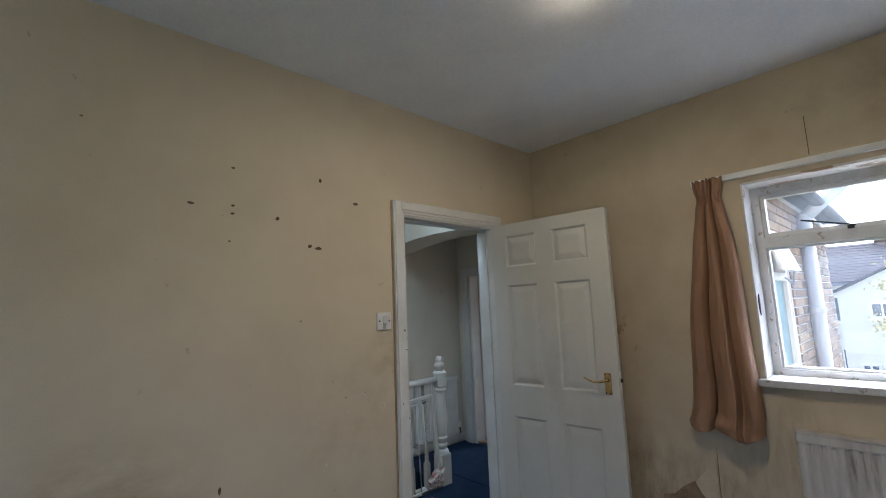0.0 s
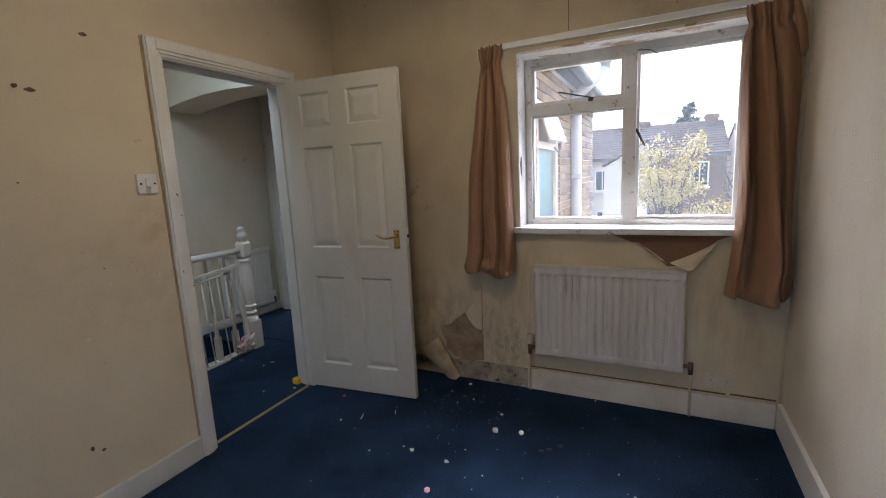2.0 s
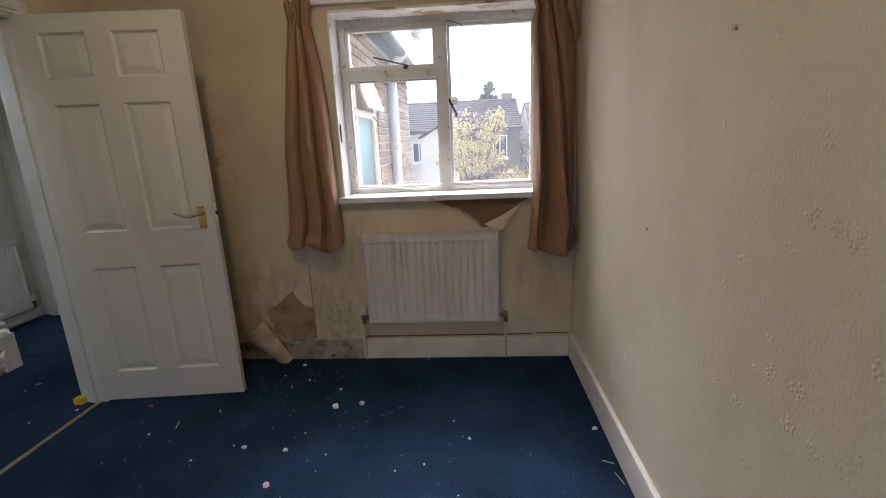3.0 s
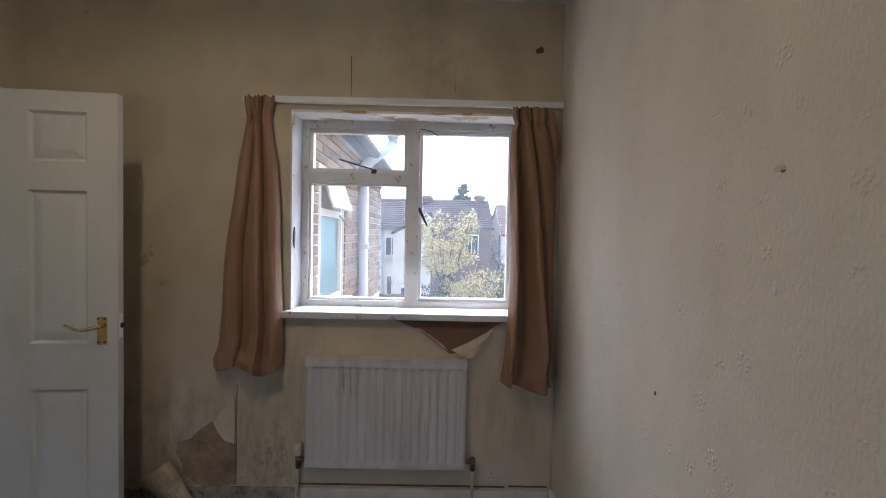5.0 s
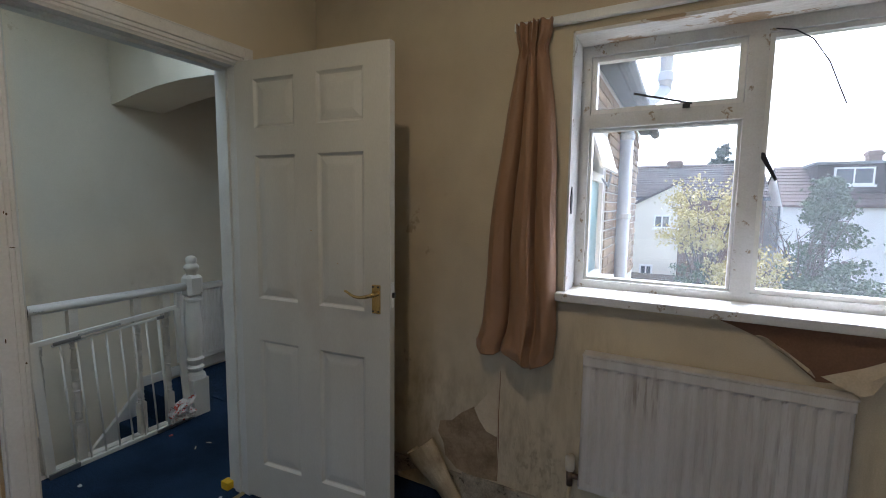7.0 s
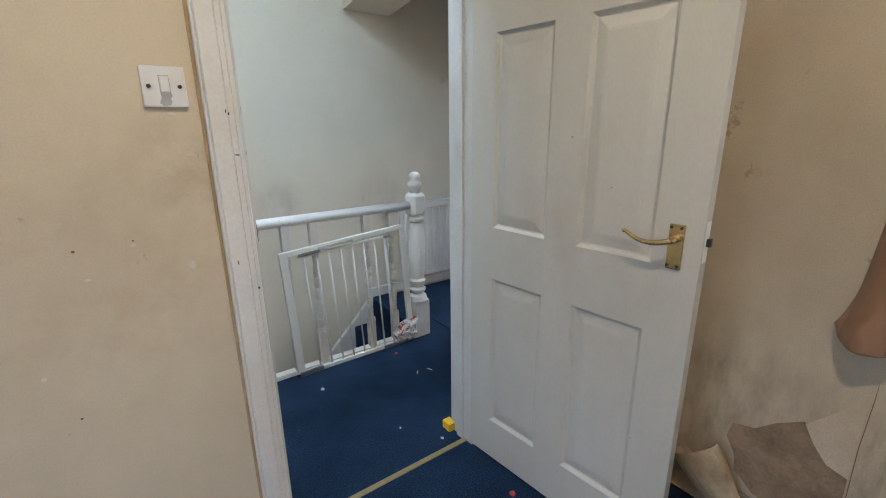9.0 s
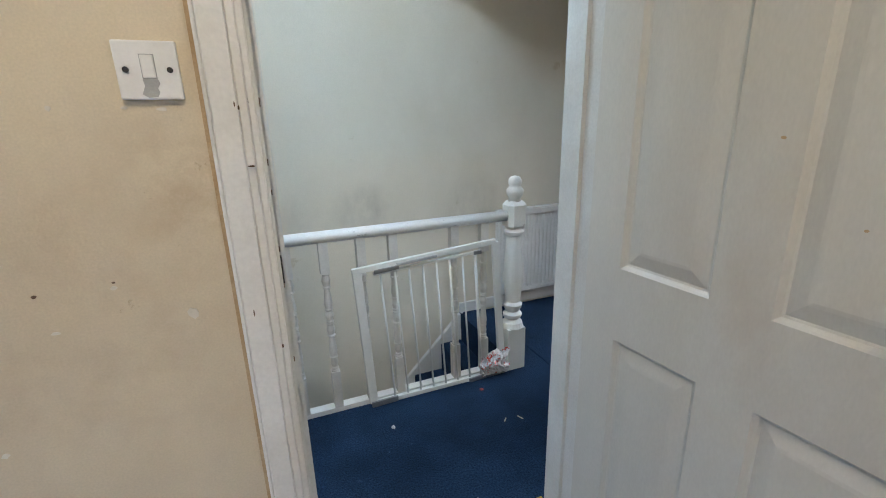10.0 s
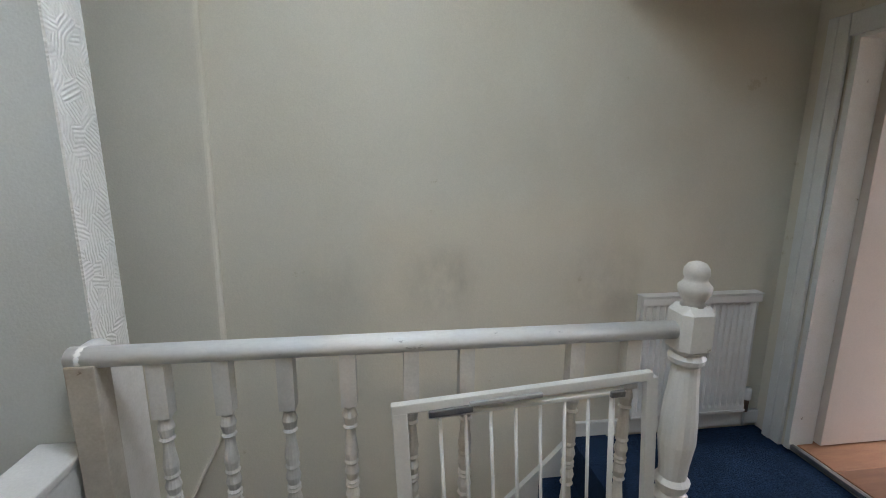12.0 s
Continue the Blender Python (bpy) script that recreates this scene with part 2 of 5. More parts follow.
RAD = mat("radiator_enamel", (0.64, 0.60, 0.55), 0.38, (0.46, 0.40, 0.34), 0.6, 7, 180, 0.04, 0.04, stretch=(1, 2.6, 0.22), chip=(0.36, 0.28, 0.21), chip_at=0.735, chip_scale=5)
RAD_CLEAN = mat("landing_radiator_enamel", (0.78, 0.77, 0.74), 0.35, (0.62, 0.58, 0.52), 0.4, 6, 160, 0.03, 0.04)
BRASS = mat("brass", (0.72, 0.54, 0.24), 0.24, (0.46, 0.32, 0.13), 0.5, 30, 200, 0.08, 0.03, metal=1.0)
GREY_METAL = mat("dull_steel", (0.32, 0.32, 0.32), 0.45, (0.18, 0.18, 0.18), 0.5, 30, 200, 0.1, 0.05, metal=0.8)
COPPER = mat("dirty_copper", (0.20, 0.13, 0.09), 0.5, (0.08, 0.06, 0.05), 0.6, 30, 200, 0.1, 0.05, metal=0.6)
BLACK = mat("black_iron", (0.02, 0.02, 0.022), 0.45, (0.05, 0.04, 0.035), 0.4, 40, 200, 0.1, 0.1)
PLASTIC = mat("white_plastic", (0.78, 0.77, 0.75), 0.35, (0.66, 0.63, 0.58), 0.4, 20, 200, 0.02, 0.02)
GREY_PLASTIC = mat("grey_label", (0.42, 0.42, 0.41), 0.5, (0.3, 0.29, 0.28), 0.5, 60, 300, 0.06, 0.05)
PLASTIC_OLD = mat("yellowed_plastic", (0.60, 0.54, 0.44), 0.4, (0.50, 0.43, 0.33), 0.5, 20, 200, 0.03, 0.02)
RAIL_PAINT = mat("smudged_white_gloss", (0.74, 0.735, 0.71), 0.32, (0.60, 0.585, 0.54), 0.6, 6, 160, 0.04, 0.06, 40, stretch=(0.4, 1, 1), chip=(0.40, 0.39, 0.38), chip_at=0.64, chip_scale=22)
BALUSTER_PAINT = mat("worn_baluster_gloss", (0.66, 0.635, 0.585), 0.55, (0.50, 0.455, 0.385), 0.65, 9, 140, 0.05, 0.10, 40, chip=(0.36, 0.29, 0.21), chip_at=0.675, chip_scale=26)
# darker, blotchier copy of peeled_paper, with the roll's shade in its colour
PAPER_ROLL = mat("shaded_peeled_paper", (0.54, 0.43, 0.27), 0.85, (0.26, 0.18, 0.10), 0.8, 9, 160, 0.08, 0.3, 40)
SKIRT = mat("dingy_skirting_paint", (0.70, 0.655, 0.57), 0.45, (0.47, 0.40, 0.30), 0.65, 4, 140, 0.05, 0.1, 40, chip=(0.24, 0.17, 0.11), chip_at=0.67, chip_scale=16)
CLOTH = mat("brown_curtain_cloth", (0.325, 0.182, 0.098), 0.46, (0.215, 0.115, 0.060), 0.5, 3, 420, 0.10, 0.18, 420, spec=0.35, sheen=0.10, sheen_tint=(1.0, 0.8, 0.65))
PLASTER = mat("bare_plaster", (0.37, 0.265, 0.16), 0.9, (0.17, 0.11, 0.062), 1.0, 9, 110, 0.10, 0.3, 40)
BROWN_WALL = mat("brown_old_paint", (0.22, 0.115, 0.065), 0.85, (0.15, 0.08, 0.05), 0.6, 8, 140, 0.1, 0.3, 60)
PAPER_BACK = mat("peeled_paper", (0.62, 0.52, 0.37), 0.85, (0.46, 0.35, 0.22), 0.6, 10, 160, 0.08, 0.3, 40)
MOULD = mat("mouldy_skirting", (0.44, 0.37, 0.27), 0.85, (0.10, 0.08, 0.06), 0.85, 8, 120, 0.2, 0.4, 50, chip=(0.05, 0.04, 0.03), chip_at=0.60, chip_scale=16)
CRUMB = mat("plaster_crumb", (0.72, 0.72, 0.70), 0.8, (0.5, 0.49, 0.46), 0.5, 60, 200, 0.05, 0.2)
RED_BIT = mat("red_scrap", (0.42, 0.06, 0.05), 0.7)
PINK_BIT = mat("pink_scrap", (0.62, 0.36, 0.38), 0.8)
GOUGE = mat("wall_gouge", (0.10, 0.065, 0.04), 0.9, (0.24, 0.16, 0.10), 0.6, 60, 200, 0.1, 0.3)
GOUGE_PALE = mat("brown_grime", (0.42, 0.29, 0.15), 0.9, (0.55, 0.43, 0.28), 0.8, 14, 200, 0.1, 0.2)
YELLOW = mat("yellow_plastic", (0.78, 0.50, 0.02), 0.4)
BRASS_STRIP = mat("dull_brass_strip", (0.42, 0.34, 0.17), 0.45, (0.25, 0.19, 0.10), 0.5, 20, 200, 0.08, 0.05, metal=0.7)
CLEAR = glass("dusty_hazy_window_glass", dust_haze=0.020)
FROST = glass("frosted_glass", (0.45, 0.72, 0.76), 0.35)
BRICK = mat("stock_brick", (0.25, 0.175, 0.10), 0.9, (0.20, 0.14, 0.085), 0.7, 9, 90, 0.18, 0.5, 60, vary=0.38)
MORTAR = mat("mortar", (0.60, 0.58, 0.53), 0.95, (0.45, 0.42, 0.37), 0.6, 6, 120, 0.12, 0.4)
PIPE_GREY = mat("grey_pvc", (0.50, 0.54, 0.58), 0.45, (0.40, 0.43, 0.46), 0.4, 6, 120, 0.03, 0.03)
GUTTER = mat("dark_gutter", (0.07, 0.075, 0.085), 0.5, (0.12, 0.12, 0.12), 0.5, 6, 120, 0.06, 0.1)
RENDER_W = mat("white_render", (0.72, 0.71, 0.68), 0.9, (0.58, 0.56, 0.52), 0.6, 0.7, 20, 0.06, 0.2)
RENDER_C = mat("cream_render", (0.70, 0.65, 0.54), 0.9, (0.58, 0.53, 0.43), 0.6, 0.7, 20, 0.06, 0.2)
FAR_BRICK = mat("far_brick", (0.20, 0.13, 0.09), 0.9, (0.13, 0.085, 0.06), 0.6, 2.0, 16, 0.25, 0.2)
ROOF = mat("roof_tile", (0.050, 0.038, 0.036), 0.95, (0.032, 0.026, 0.026), 0.6, 1.2, 12, 0.25, 0.3, spec=0.08)
ROOF_RED = mat("red_roof_tile", (0.10, 0.062, 0.050), 0.9, (0.06, 0.042, 0.038), 0.6, 1.2, 12, 0.25, 0.3)
DARK_PANE = mat("far_pane", (0.05, 0.06, 0.07), 0.12, (0.10, 0.11, 0.12), 0.5, 1.5, 20, 0.05, 0, spec=0.6)
BARK = mat("bark", (0.10, 0.075, 0.055), 0.9, (0.05, 0.04, 0.03), 0.6, 8, 60, 0.2, 0.5)
LEAF_Y = mat("yellow_leaf", (0.50, 0.41, 0.14), 0.7, (0.26, 0.23, 0.08), 0.7, 1.6, 40, 0.3, 0)
LEAF_G = mat("green_leaf", (0.085, 0.12, 0.06), 0.7, (0.045, 0.07, 0.035), 0.7, 1.6, 40, 0.3, 0)
LEAF_D = mat("dark_conifer", (0.025, 0.055, 0.035), 0.7, (0.015, 0.03, 0.02), 0.7, 1.6, 40, 0.3, 0)
GRASS = mat("garden_ground", (0.07, 0.085, 0.035), 0.95, (0.11, 0.09, 0.06), 0.7, 0.4, 10, 0.25, 0.5)
FELT = mat("roof_felt", (0.16, 0.16, 0.16), 0.9, (0.25, 0.25, 0.24), 0.6, 1.2, 60, 0.15, 0.3)
FENCE = mat("weathered_fence", (0.16, 0.13, 0.10), 0.9, (0.10, 0.08, 0.06), 0.6, 2, 60, 0.2, 0.3)
PLANK = mat("laminate_plank", (0.30, 0.15, 0.075), 0.4, (0.16, 0.075, 0.04), 0.6, 5, 120, 0.12, 0.04, stretch=(1, 6, 1), vary=0.4)
FLUSH = mat("flush_door_paint", (0.66, 0.58, 0.50), 0.5, (0.58, 0.50, 0.42), 0.5, 2, 160, 0.03, 0.05)
add_stain_or_tint(WALL_DAMP, (2.70, 0.80, 0.30), 0.55, (0.18, 0.13, 0.085), 0.55, 9, (1, 3, 0.8), (0.42, 0.70))
add_stain_or_tint(WALL_DAMP, (2.70, 0.70, 0.25), 0.30, (0.07, 0.055, 0.04), 0.4, 30, (1, 1, 0.7), (0.52, 0.62))
add_stain_or_tint(WALL_DAMP, (2.70, 1.25, 0.35), 0.60, (0.22, 0.15, 0.085), 0.7, 6, (1, 2, 1), (0.40, 0.70))
add_stain_or_tint(WALL_DAMP, (2.70, -0.1, 2.35), 0.80, (0.30, 0.22, 0.14), 0.9, 3, (1, 1, 1), (0.42, 0.75))
add_stain_or_tint(WALL_DAMP, (2.70, 0.55, 0.75), 0.35, (0.28, 0.21, 0.13), 0.55, 8, (1, 3, 0.5), (0.42, 0.70))
add_stain_or_tint(WALL_DAMP, (2.70, -0.5, 0.55), 0.40, (0.30, 0.22, 0.13), 0.7, 6, (1, 3, 0.5), (0.42, 0.72))
add_stain_or_tint(WALL, (1.35, 1.95, 1.23), 0.20, (0.42, 0.30, 0.17), 0.6, 14, (1, 1, 1), (0.42, 0.70))
add_stain_or_tint(WALL, (1.15, 1.95, 1.0), 0.60, (0.46, 0.35, 0.22), 0.4, 11, (1, 1, 1), (0.45, 0.72))
add_stain_or_tint(WALL, (0.15, 1.95, 0.75), 0.45, (0.22, 0.15, 0.06), 0.8, 5, (1, 1, 2), (0.38, 0.70))
add_stain_or_tint(LAND_WALL, (2.0, 3.72, 0.80), 0.24, (0.28, 0.26, 0.22), 0.7, 6, (1, 1, 0.6), (0.35, 0.75))
add_stain_or_tint(LAND_WALL, (2.75, 3.72, 0.75), 0.30, (0.28, 0.25, 0.20), 0.6, 6, (1, 1, 0.6), (0.35, 0.75))
add_stain_or_tint(LAND_WALL, (1.55, 3.72, 0.80), 0.22, (0.32, 0.30, 0.25), 0.35, 6, (1, 1, 0.6), (0.35, 0.75))
# warm light on the wall's right part, put in as a cream tint
add_stain_or_tint(LAND_WALL, (2.7, 3.72, 1.5), 1.3, (0.54, 0.46, 0.33), 0.4, 2, (1, 1, 0.6), (0.38, 0.75))
add_stain_or_tint(RAD, (2.63, 0.30, 0.70), 0.14, (0.20, 0.14, 0.10), 0.7, 11, (1, 4, 0.35), (0.50, 0.62))
add_stain_or_tint(RAD, (2.63, -0.05, 0.55), 0.40, (0.34, 0.27, 0.22), 0.6, 12, (1, 4, 0.25), (0.50, 0.66))
add_stain_or_tint(DOOR, (2.25, 1.55, 1.0), 0.5, (0.42, 0.35, 0.27), 0.6, 5, (1, 1, 0.5), (0.45, 0.75))
BULB = glow("warm_lamp", (1.0, 0.72, 0.38), 16.0)
SLEEVE = mat("red_printed_wrap", (0.74, 0.71, 0.71), 0.22, (0.58, 0.50, 0.50), 0.6, 30, 160, 0.06, 0.4, 40, chip=(0.52, 0.09, 0.07), chip_at=0.545, chip_scale=34)


# ---------------------------------------------------------------- mesh helpers
def box(bm, x0, x1, y0, y1, z0, z1):
    m = Matrix.Translation(((x0 + x1) / 2, (y0 + y1) / 2, (z0 + z1) / 2)) @ Matrix.Diagonal((abs(x1 - x0), abs(y1 - y0), abs(z1 - z0), 1))
    return bmesh.ops.create_cube(bm, size=1, matrix=m)["verts"]


def boxes(*rows):
    bm = bmesh.new()
    for r in rows:
        box(bm, *r)
    return bm


def soft(bm, width=0.003, segments=2):
    bmesh.ops.bevel(bm, geom=list(bm.edges), offset=width, segments=segments, affect="EDGES", profile=0.6, clamp_overlap=True)
    return bm


def rod(bm, a, b, r0, r1=None, n=12):
    a, b = Vector(a), Vector(b)
    m = Matrix.Translation((a + b) / 2) @ (b - a).to_track_quat("Z", "Y").to_matrix().to_4x4()
    bmesh.ops.create_cone(bm, cap_ends=True, segments=n, radius1=r0, radius2=r0 if r1 is None else r1, depth=(b - a).length, matrix=m)
    return bm


def tube(points, r, n=10):
    bm = bmesh.new()
    for a, b in zip(points, points[1:]):
        rod(bm, a, b, r, n=n)
    for p in points[1:-1]:
        bmesh.ops.create_uvsphere(bm, u_segments=n, v_segments=6, radius=r, matrix=Matrix.Translation(p))
    return bm


def lathe(bm, profile, x, y, n=16, turn=0.0):
    """A turned shape about an upright axis; profile rows are (radius, height)."""
    rings = []
    for r, z in profile:
        rings.append([bm.verts.new((x + r * math.cos(turn + 2 * math.pi * i / n), y + r * math.sin(turn + 2 * math.pi * i / n), z)) for i in range(n)])
    for a, b in zip(rings, rings[1:]):
        for i in range(n):
            bm.faces.new((a[i], a[(i + 1) % n], b[(i + 1) % n], b[i]))
    bm.faces.new(rings[0][::-1])
    bm.faces.new(rings[-1])
    return bm


def prism(outline, axis, a, b):
    """An outline of (u, v) pairs pushed from a to b along x, y or z."""
    bm = bmesh.new()
    def put(u, v, w):
        return {"x": (w, u, v), "y": (u, w, v), "z": (u, v, w)}[axis]
    lo = [bm.verts.new(put(u, v, a)) for u, v in outline]
    hi = [bm.verts.new(put(u, v, b)) for u, v in outline]
    k = len(outline)
    bm.faces.new(lo[::-1])
    bm.faces.new(hi)
    for i in range(k):
        bm.faces.new((lo[i], lo[(i + 1) % k], hi[(i + 1) % k], hi[i]))
    bmesh.ops.recalc_face_normals(bm, faces=bm.faces)
    return bm


def sheet(rows, thick=0.0):
    """A sheet through a grid of points, given some thickness along its normals."""
    bm = bmesh.new()
    vs = [[bm.verts.new(p) for p in row] for row in rows]
    for r0, r1 in zip(vs, vs[1:]):
        for i in range(len(r0) - 1):
            bm.faces.new((r0[i], r0[i + 1], r1[i + 1], r1[i]))
    bmesh.ops.recalc_face_normals(bm, faces=bm.faces)
    if thick:
        bmesh.ops.solidify(bm, geom=list(bm.faces), thickness=thick)
    return bm


def spline(points, t):
    """A smooth curve through rows of numbers, t from 0 to 1."""
    k = min(int(t * (len(points) - 1)), len(points) - 2)
    f = t * (len(points) - 1) - k
    a, b, c, d = (points[min(max(k + o, 0), len(points) - 1)] for o in (-1, 0, 1, 2))
    return [0.5 * (2 * q + (r - p) * f + (2 * p - 5 * q + 4 * r - w) * f * f + (3 * q - p - 3 * r + w) * f ** 3) for p, q, r, w in zip(a, b, c, d)]


def linked(name, bm, material, smooth=False):
    me = bpy.data.meshes.new(name)
    bm.to_mesh(me)
    bm.free()
    me.materials.append(material)
    if smooth:
        for p in me.polygons:
            p.use_smooth = True
    return new(name, me)


def part(name, bm, material, parent, label="", smooth=False):
    """One mesh, built in world metres, as a child of a thing or part."""
    ob = linked(name, bm, material, smooth)
    ob.parent = parent
    inv = Matrix.Translation(-Vector(parent.location)) if parent.parent is None else Matrix.Identity(4)
    ob.matrix_parent_inverse = inv
    return tagged(ob, label) if label else ob


def thing(name, base, label, category, group="", kind=""):
    ob = new(name)
    ob.location = base
    ob.empty_display_size = 0.1
    return tagged(ob, label, category, group, kind)


def solid(name, bm, material, label, category, kind="", group="", smooth=False):
    return tagged(linked(name, bm, material, smooth), label, category, group, kind)


def structure(name, bm, material, label, category):
    return solid(name, bm, material, label, category, "structure")


# ---------------------------------------------------------------- bedroom shell
structure("floor", boxes((-1.75, 2.70, -0.9, 1.985, -0.12, 0.0)), CARPET, "worn navy blue fitted carpet with crumbs", "floor")
structure("ceiling", boxes((-1.75, 2.70, -0.9, 1.95, CEIL_Z, CEIL_Z + 0.1)), CEIL, "plain off-white painted bedroom ceiling", "ceiling")
wall_north = structure("wall_north", boxes((-1.75, 1.435, 1.95, 2.08, 0, CEIL_Z + 0.1), (2.235, 2.70, 1.95, 2.08, 0, CEIL_Z + 0.1), (1.435, 2.235, 1.95, 2.08, 2.0, CEIL_Z + 0.1)),
                       WALL, "cream wallpapered wall with gouges and stains", "wall")
wall_south = structure("wall_south", boxes((-1.75, 2.70, -0.9, -0.745, 0, CEIL_Z)), WALL_SPRIG, "cream wall with embossed sprigged wallpaper", "wall")
# unseen wall; its opening is added to hold the bedroom's fill lamp
wall_west = structure("wall_west", boxes((-1.9, -1.75, -0.9, -0.22, -0.12, CEIL_Z + 0.1), (-1.9, -1.75, 1.32, 2.08, -0.12, CEIL_Z + 0.1), (-1.9, -1.75, -0.22, 1.32, -0.12, 0.69), (-1.9, -1.75, -0.22, 1.32, 1.91, CEIL_Z + 0.1)), WALL, "cream bedroom wall with an added opening for fill light", "wall")
wall_east = structure("wall_east", boxes((2.70, 2.98, -0.9, -0.54, -0.12, CEIL_Z + 0.1), (2.70, 2.98, 0.62, 2.08, -0.12, CEIL_Z + 0.1),
                      (2.70, 2.98, -0.54, 0.62, -0.12, 1.02), (2.70, 2.98, -0.54, 0.62, 2.06, CEIL_Z + 0.1)),
                      WALL_DAMP, "cream wallpapered window wall with damp stains", "wall")

# skirting boards
def skirting(name, x0, x1, y0, y1, top, material, label):
    bm = boxes((x0, x1, y0, y1, 0, top))
    return structure(name, soft(bm, 0.006), material, label, "skirting board")

skirting("baseboard", -1.75, 1.378, 1.930, 1.95, 0.115, PAINT_OLD, "white painted skirting board with scuffs")
skirting("baseboard", -1.75, 2.678, -0.745, -0.722, 0.15, PAINT, "white painted skirting board under sprigged wallpaper")
skirting("baseboard", 2.678, 2.70, -0.722, 0.575, 0.135, SKIRT, "dingy cream painted skirting board below the radiator")
skirting("baseboard", 2.681, 2.70, 0.575, 1.06, 0.13, MOULD, "mouldy stained skirting board with flaking paint")
skirting("baseboard", 2.684, 2.70, 1.06, 1.95, 0.12, MOULD, "dark damp skirting board behind the door")
part("crack", boxes((2.692, 2.699, -0.50, 0.56, 0.146, 0.152), (2.692, 2.699, -0.72, -0.52, 0.150, 0.156)), GOUGE, wall_east, "brown gap above the skirting")
part("crack", boxes((2.6965, 2.6995, 0.318, 0.321, 2.13, 2.33)), GOUGE, wall_east, "upright split in the paper")
part("crack", boxes((2.6965, 2.6995, -0.205, -0.2035, 2.16, 2.28)), GOUGE, wall_east)
part("seam", prism([(0.8835, 0.14), (0.880, 0.30), (0.8828, 0.45), (0.879, 0.60), (0.8795, 0.66), (0.8805, 0.60), (0.8845, 0.45), (0.8815, 0.30), (0.8850, 0.14)], "x", 2.695, 2.6995), BROWN_WALL, wall_east, "open wallpaper seam")
part("cable", tube([(2.690, -0.733, 0.15), (2.690, -0.730, 1.2), (2.691, -0.727, 2.09)], 0.004, 6), WALL_DAMP, wall_east, "thin painted cable in the corner")
part("stain", prism([(-0.60, 2.38), (-0.635, 2.40), (-0.645, 2.37), (-0.61, 2.36)], "x", 2.697, 2.6995), GOUGE, wall_east)

# gouges in the wallpaper
random.seed(4)
def blot(cx, cz, w, h, n=9):
    return [(cx + w * (0.6 + 0.4 * random.random()) * math.cos(2 * math.pi * i / n), cz + h * (0.6 + 0.4 * random.random()) * math.sin(2 * math.pi * i / n)) for i in range(n)]

for cx, cz, w, h in ((0.398, 1.914, 0.016, 0.006), (0.553, 2.086, 0.010, 0.005), (0.555, 1.923, 0.009, 0.006), (0.555, 1.889, 0.010, 0.006), (0.746, 1.888, 0.012, 0.009),
                     (0.900, 1.773, 0.012, 0.012), (0.944, 1.765, 0.020, 0.009), (0.953, 2.099, 0.008, 0.013), (1.150, 2.008, 0.017, 0.008), (0.856, 1.428, 0.005, 0.004),
                     (0.049, 2.178, 0.006, 0.004), (0.545, 1.771, 0.005, 0.004), (0.532, 0.803, 0.007, 0.016), (0.923, 0.325, 0.009, 0.012), (0.962, 0.297, 0.010, 0.008),
                     (1.191, 1.068, 0.003, 0.002), (1.081, 1.061, 0.004, 0.003), (1.023, 0.662, 0.003, 0.002)):
    part("gouge", prism(blot(cx, cz, w, h), "y", 1.9465, 1.9495), GOUGE, wall_north)
for cx, cz, w, h in ((1.300, 0.990, 0.010, 0.013), (1.314, 1.349, 0.010, 0.004), (1.262, 1.352, 0.006, 0.003), (1.164, 1.353, 0.005, 0.005), (1.095, 0.992, 0.008, 0.003), (1.19, 1.058, 0.006, 0.004), (0.979, 0.784, 0.007, 0.006)):
    part("scuff", prism(blot(cx, cz, w, h), "y", 1.9475, 1.9495), SKIRT, wall_north)
for cx, cz, w, h, m in ((1.247, 1.575, 0.015, 0.010, PAPER_BACK), (1.24, 1.570, 0.005, 0.004, GOUGE), (1.247, 1.36, 0.007, 0.014, PLASTIC), (1.66, 1.02, 0.004, 0.006, GOUGE)):
    part("gouge", prism(blot(cx, cz, w, h), "y", -0.7445, -0.7415), m, wall_south)

# ---------------------------------------------------------------- doorway with its lining and architrave
door_frame = structure("door_1", boxes((1.435, 1.462, 1.945, 2.085, 0, 1.995), (2.208, 2.235, 1.945, 2.085, 0, 1.995), (1.462, 2.208, 1.945, 2.085, 1.975, 1.995)),
                       PAINT_OLD, "white gloss door lining with chipped paint", "door frame")
part("door_stop", boxes((1.462, 1.474, 1.995, 2.03, 0.004, 1.975), (2.196, 2.208, 1.995, 2.03, 0.004, 1.975), (1.474, 2.196, 1.995, 2.03, 1.962, 1.975)), PAINT_OLD, door_frame)


def architrave(y, out, x0, x1, top, wide, parent):
    """Moulded casing round three sides; out is the way that it stands proud of the wall at y."""
    steps = ((0.0, 0.10, 0.015), (0.10, 0.64, 0.020), (0.64, 0.84, 0.0135), (0.84, 1.0, 0.007))
    for side in ("jamb", "jamb_far", "head"):
        bm = bmesh.new()
        for a, b, d in steps:
            ya, yb = sorted((y, y + out * d))
            p, q = wide * (1 - b), wide * (1 - a)
            if side == "jamb":
                box(bm, x0 - q, x0 - p, ya, yb, 0.0, top + q)
            elif side == "jamb_far":
                box(bm, x1 + p, x1 + q, ya, yb, 0.0, top + q)
            else:
                box(bm, x0 - p, x1 + p, ya, yb, top + p, top + q)
        part("architrave", soft(bm, 0.0025, 1), PAINT_WORN, parent)


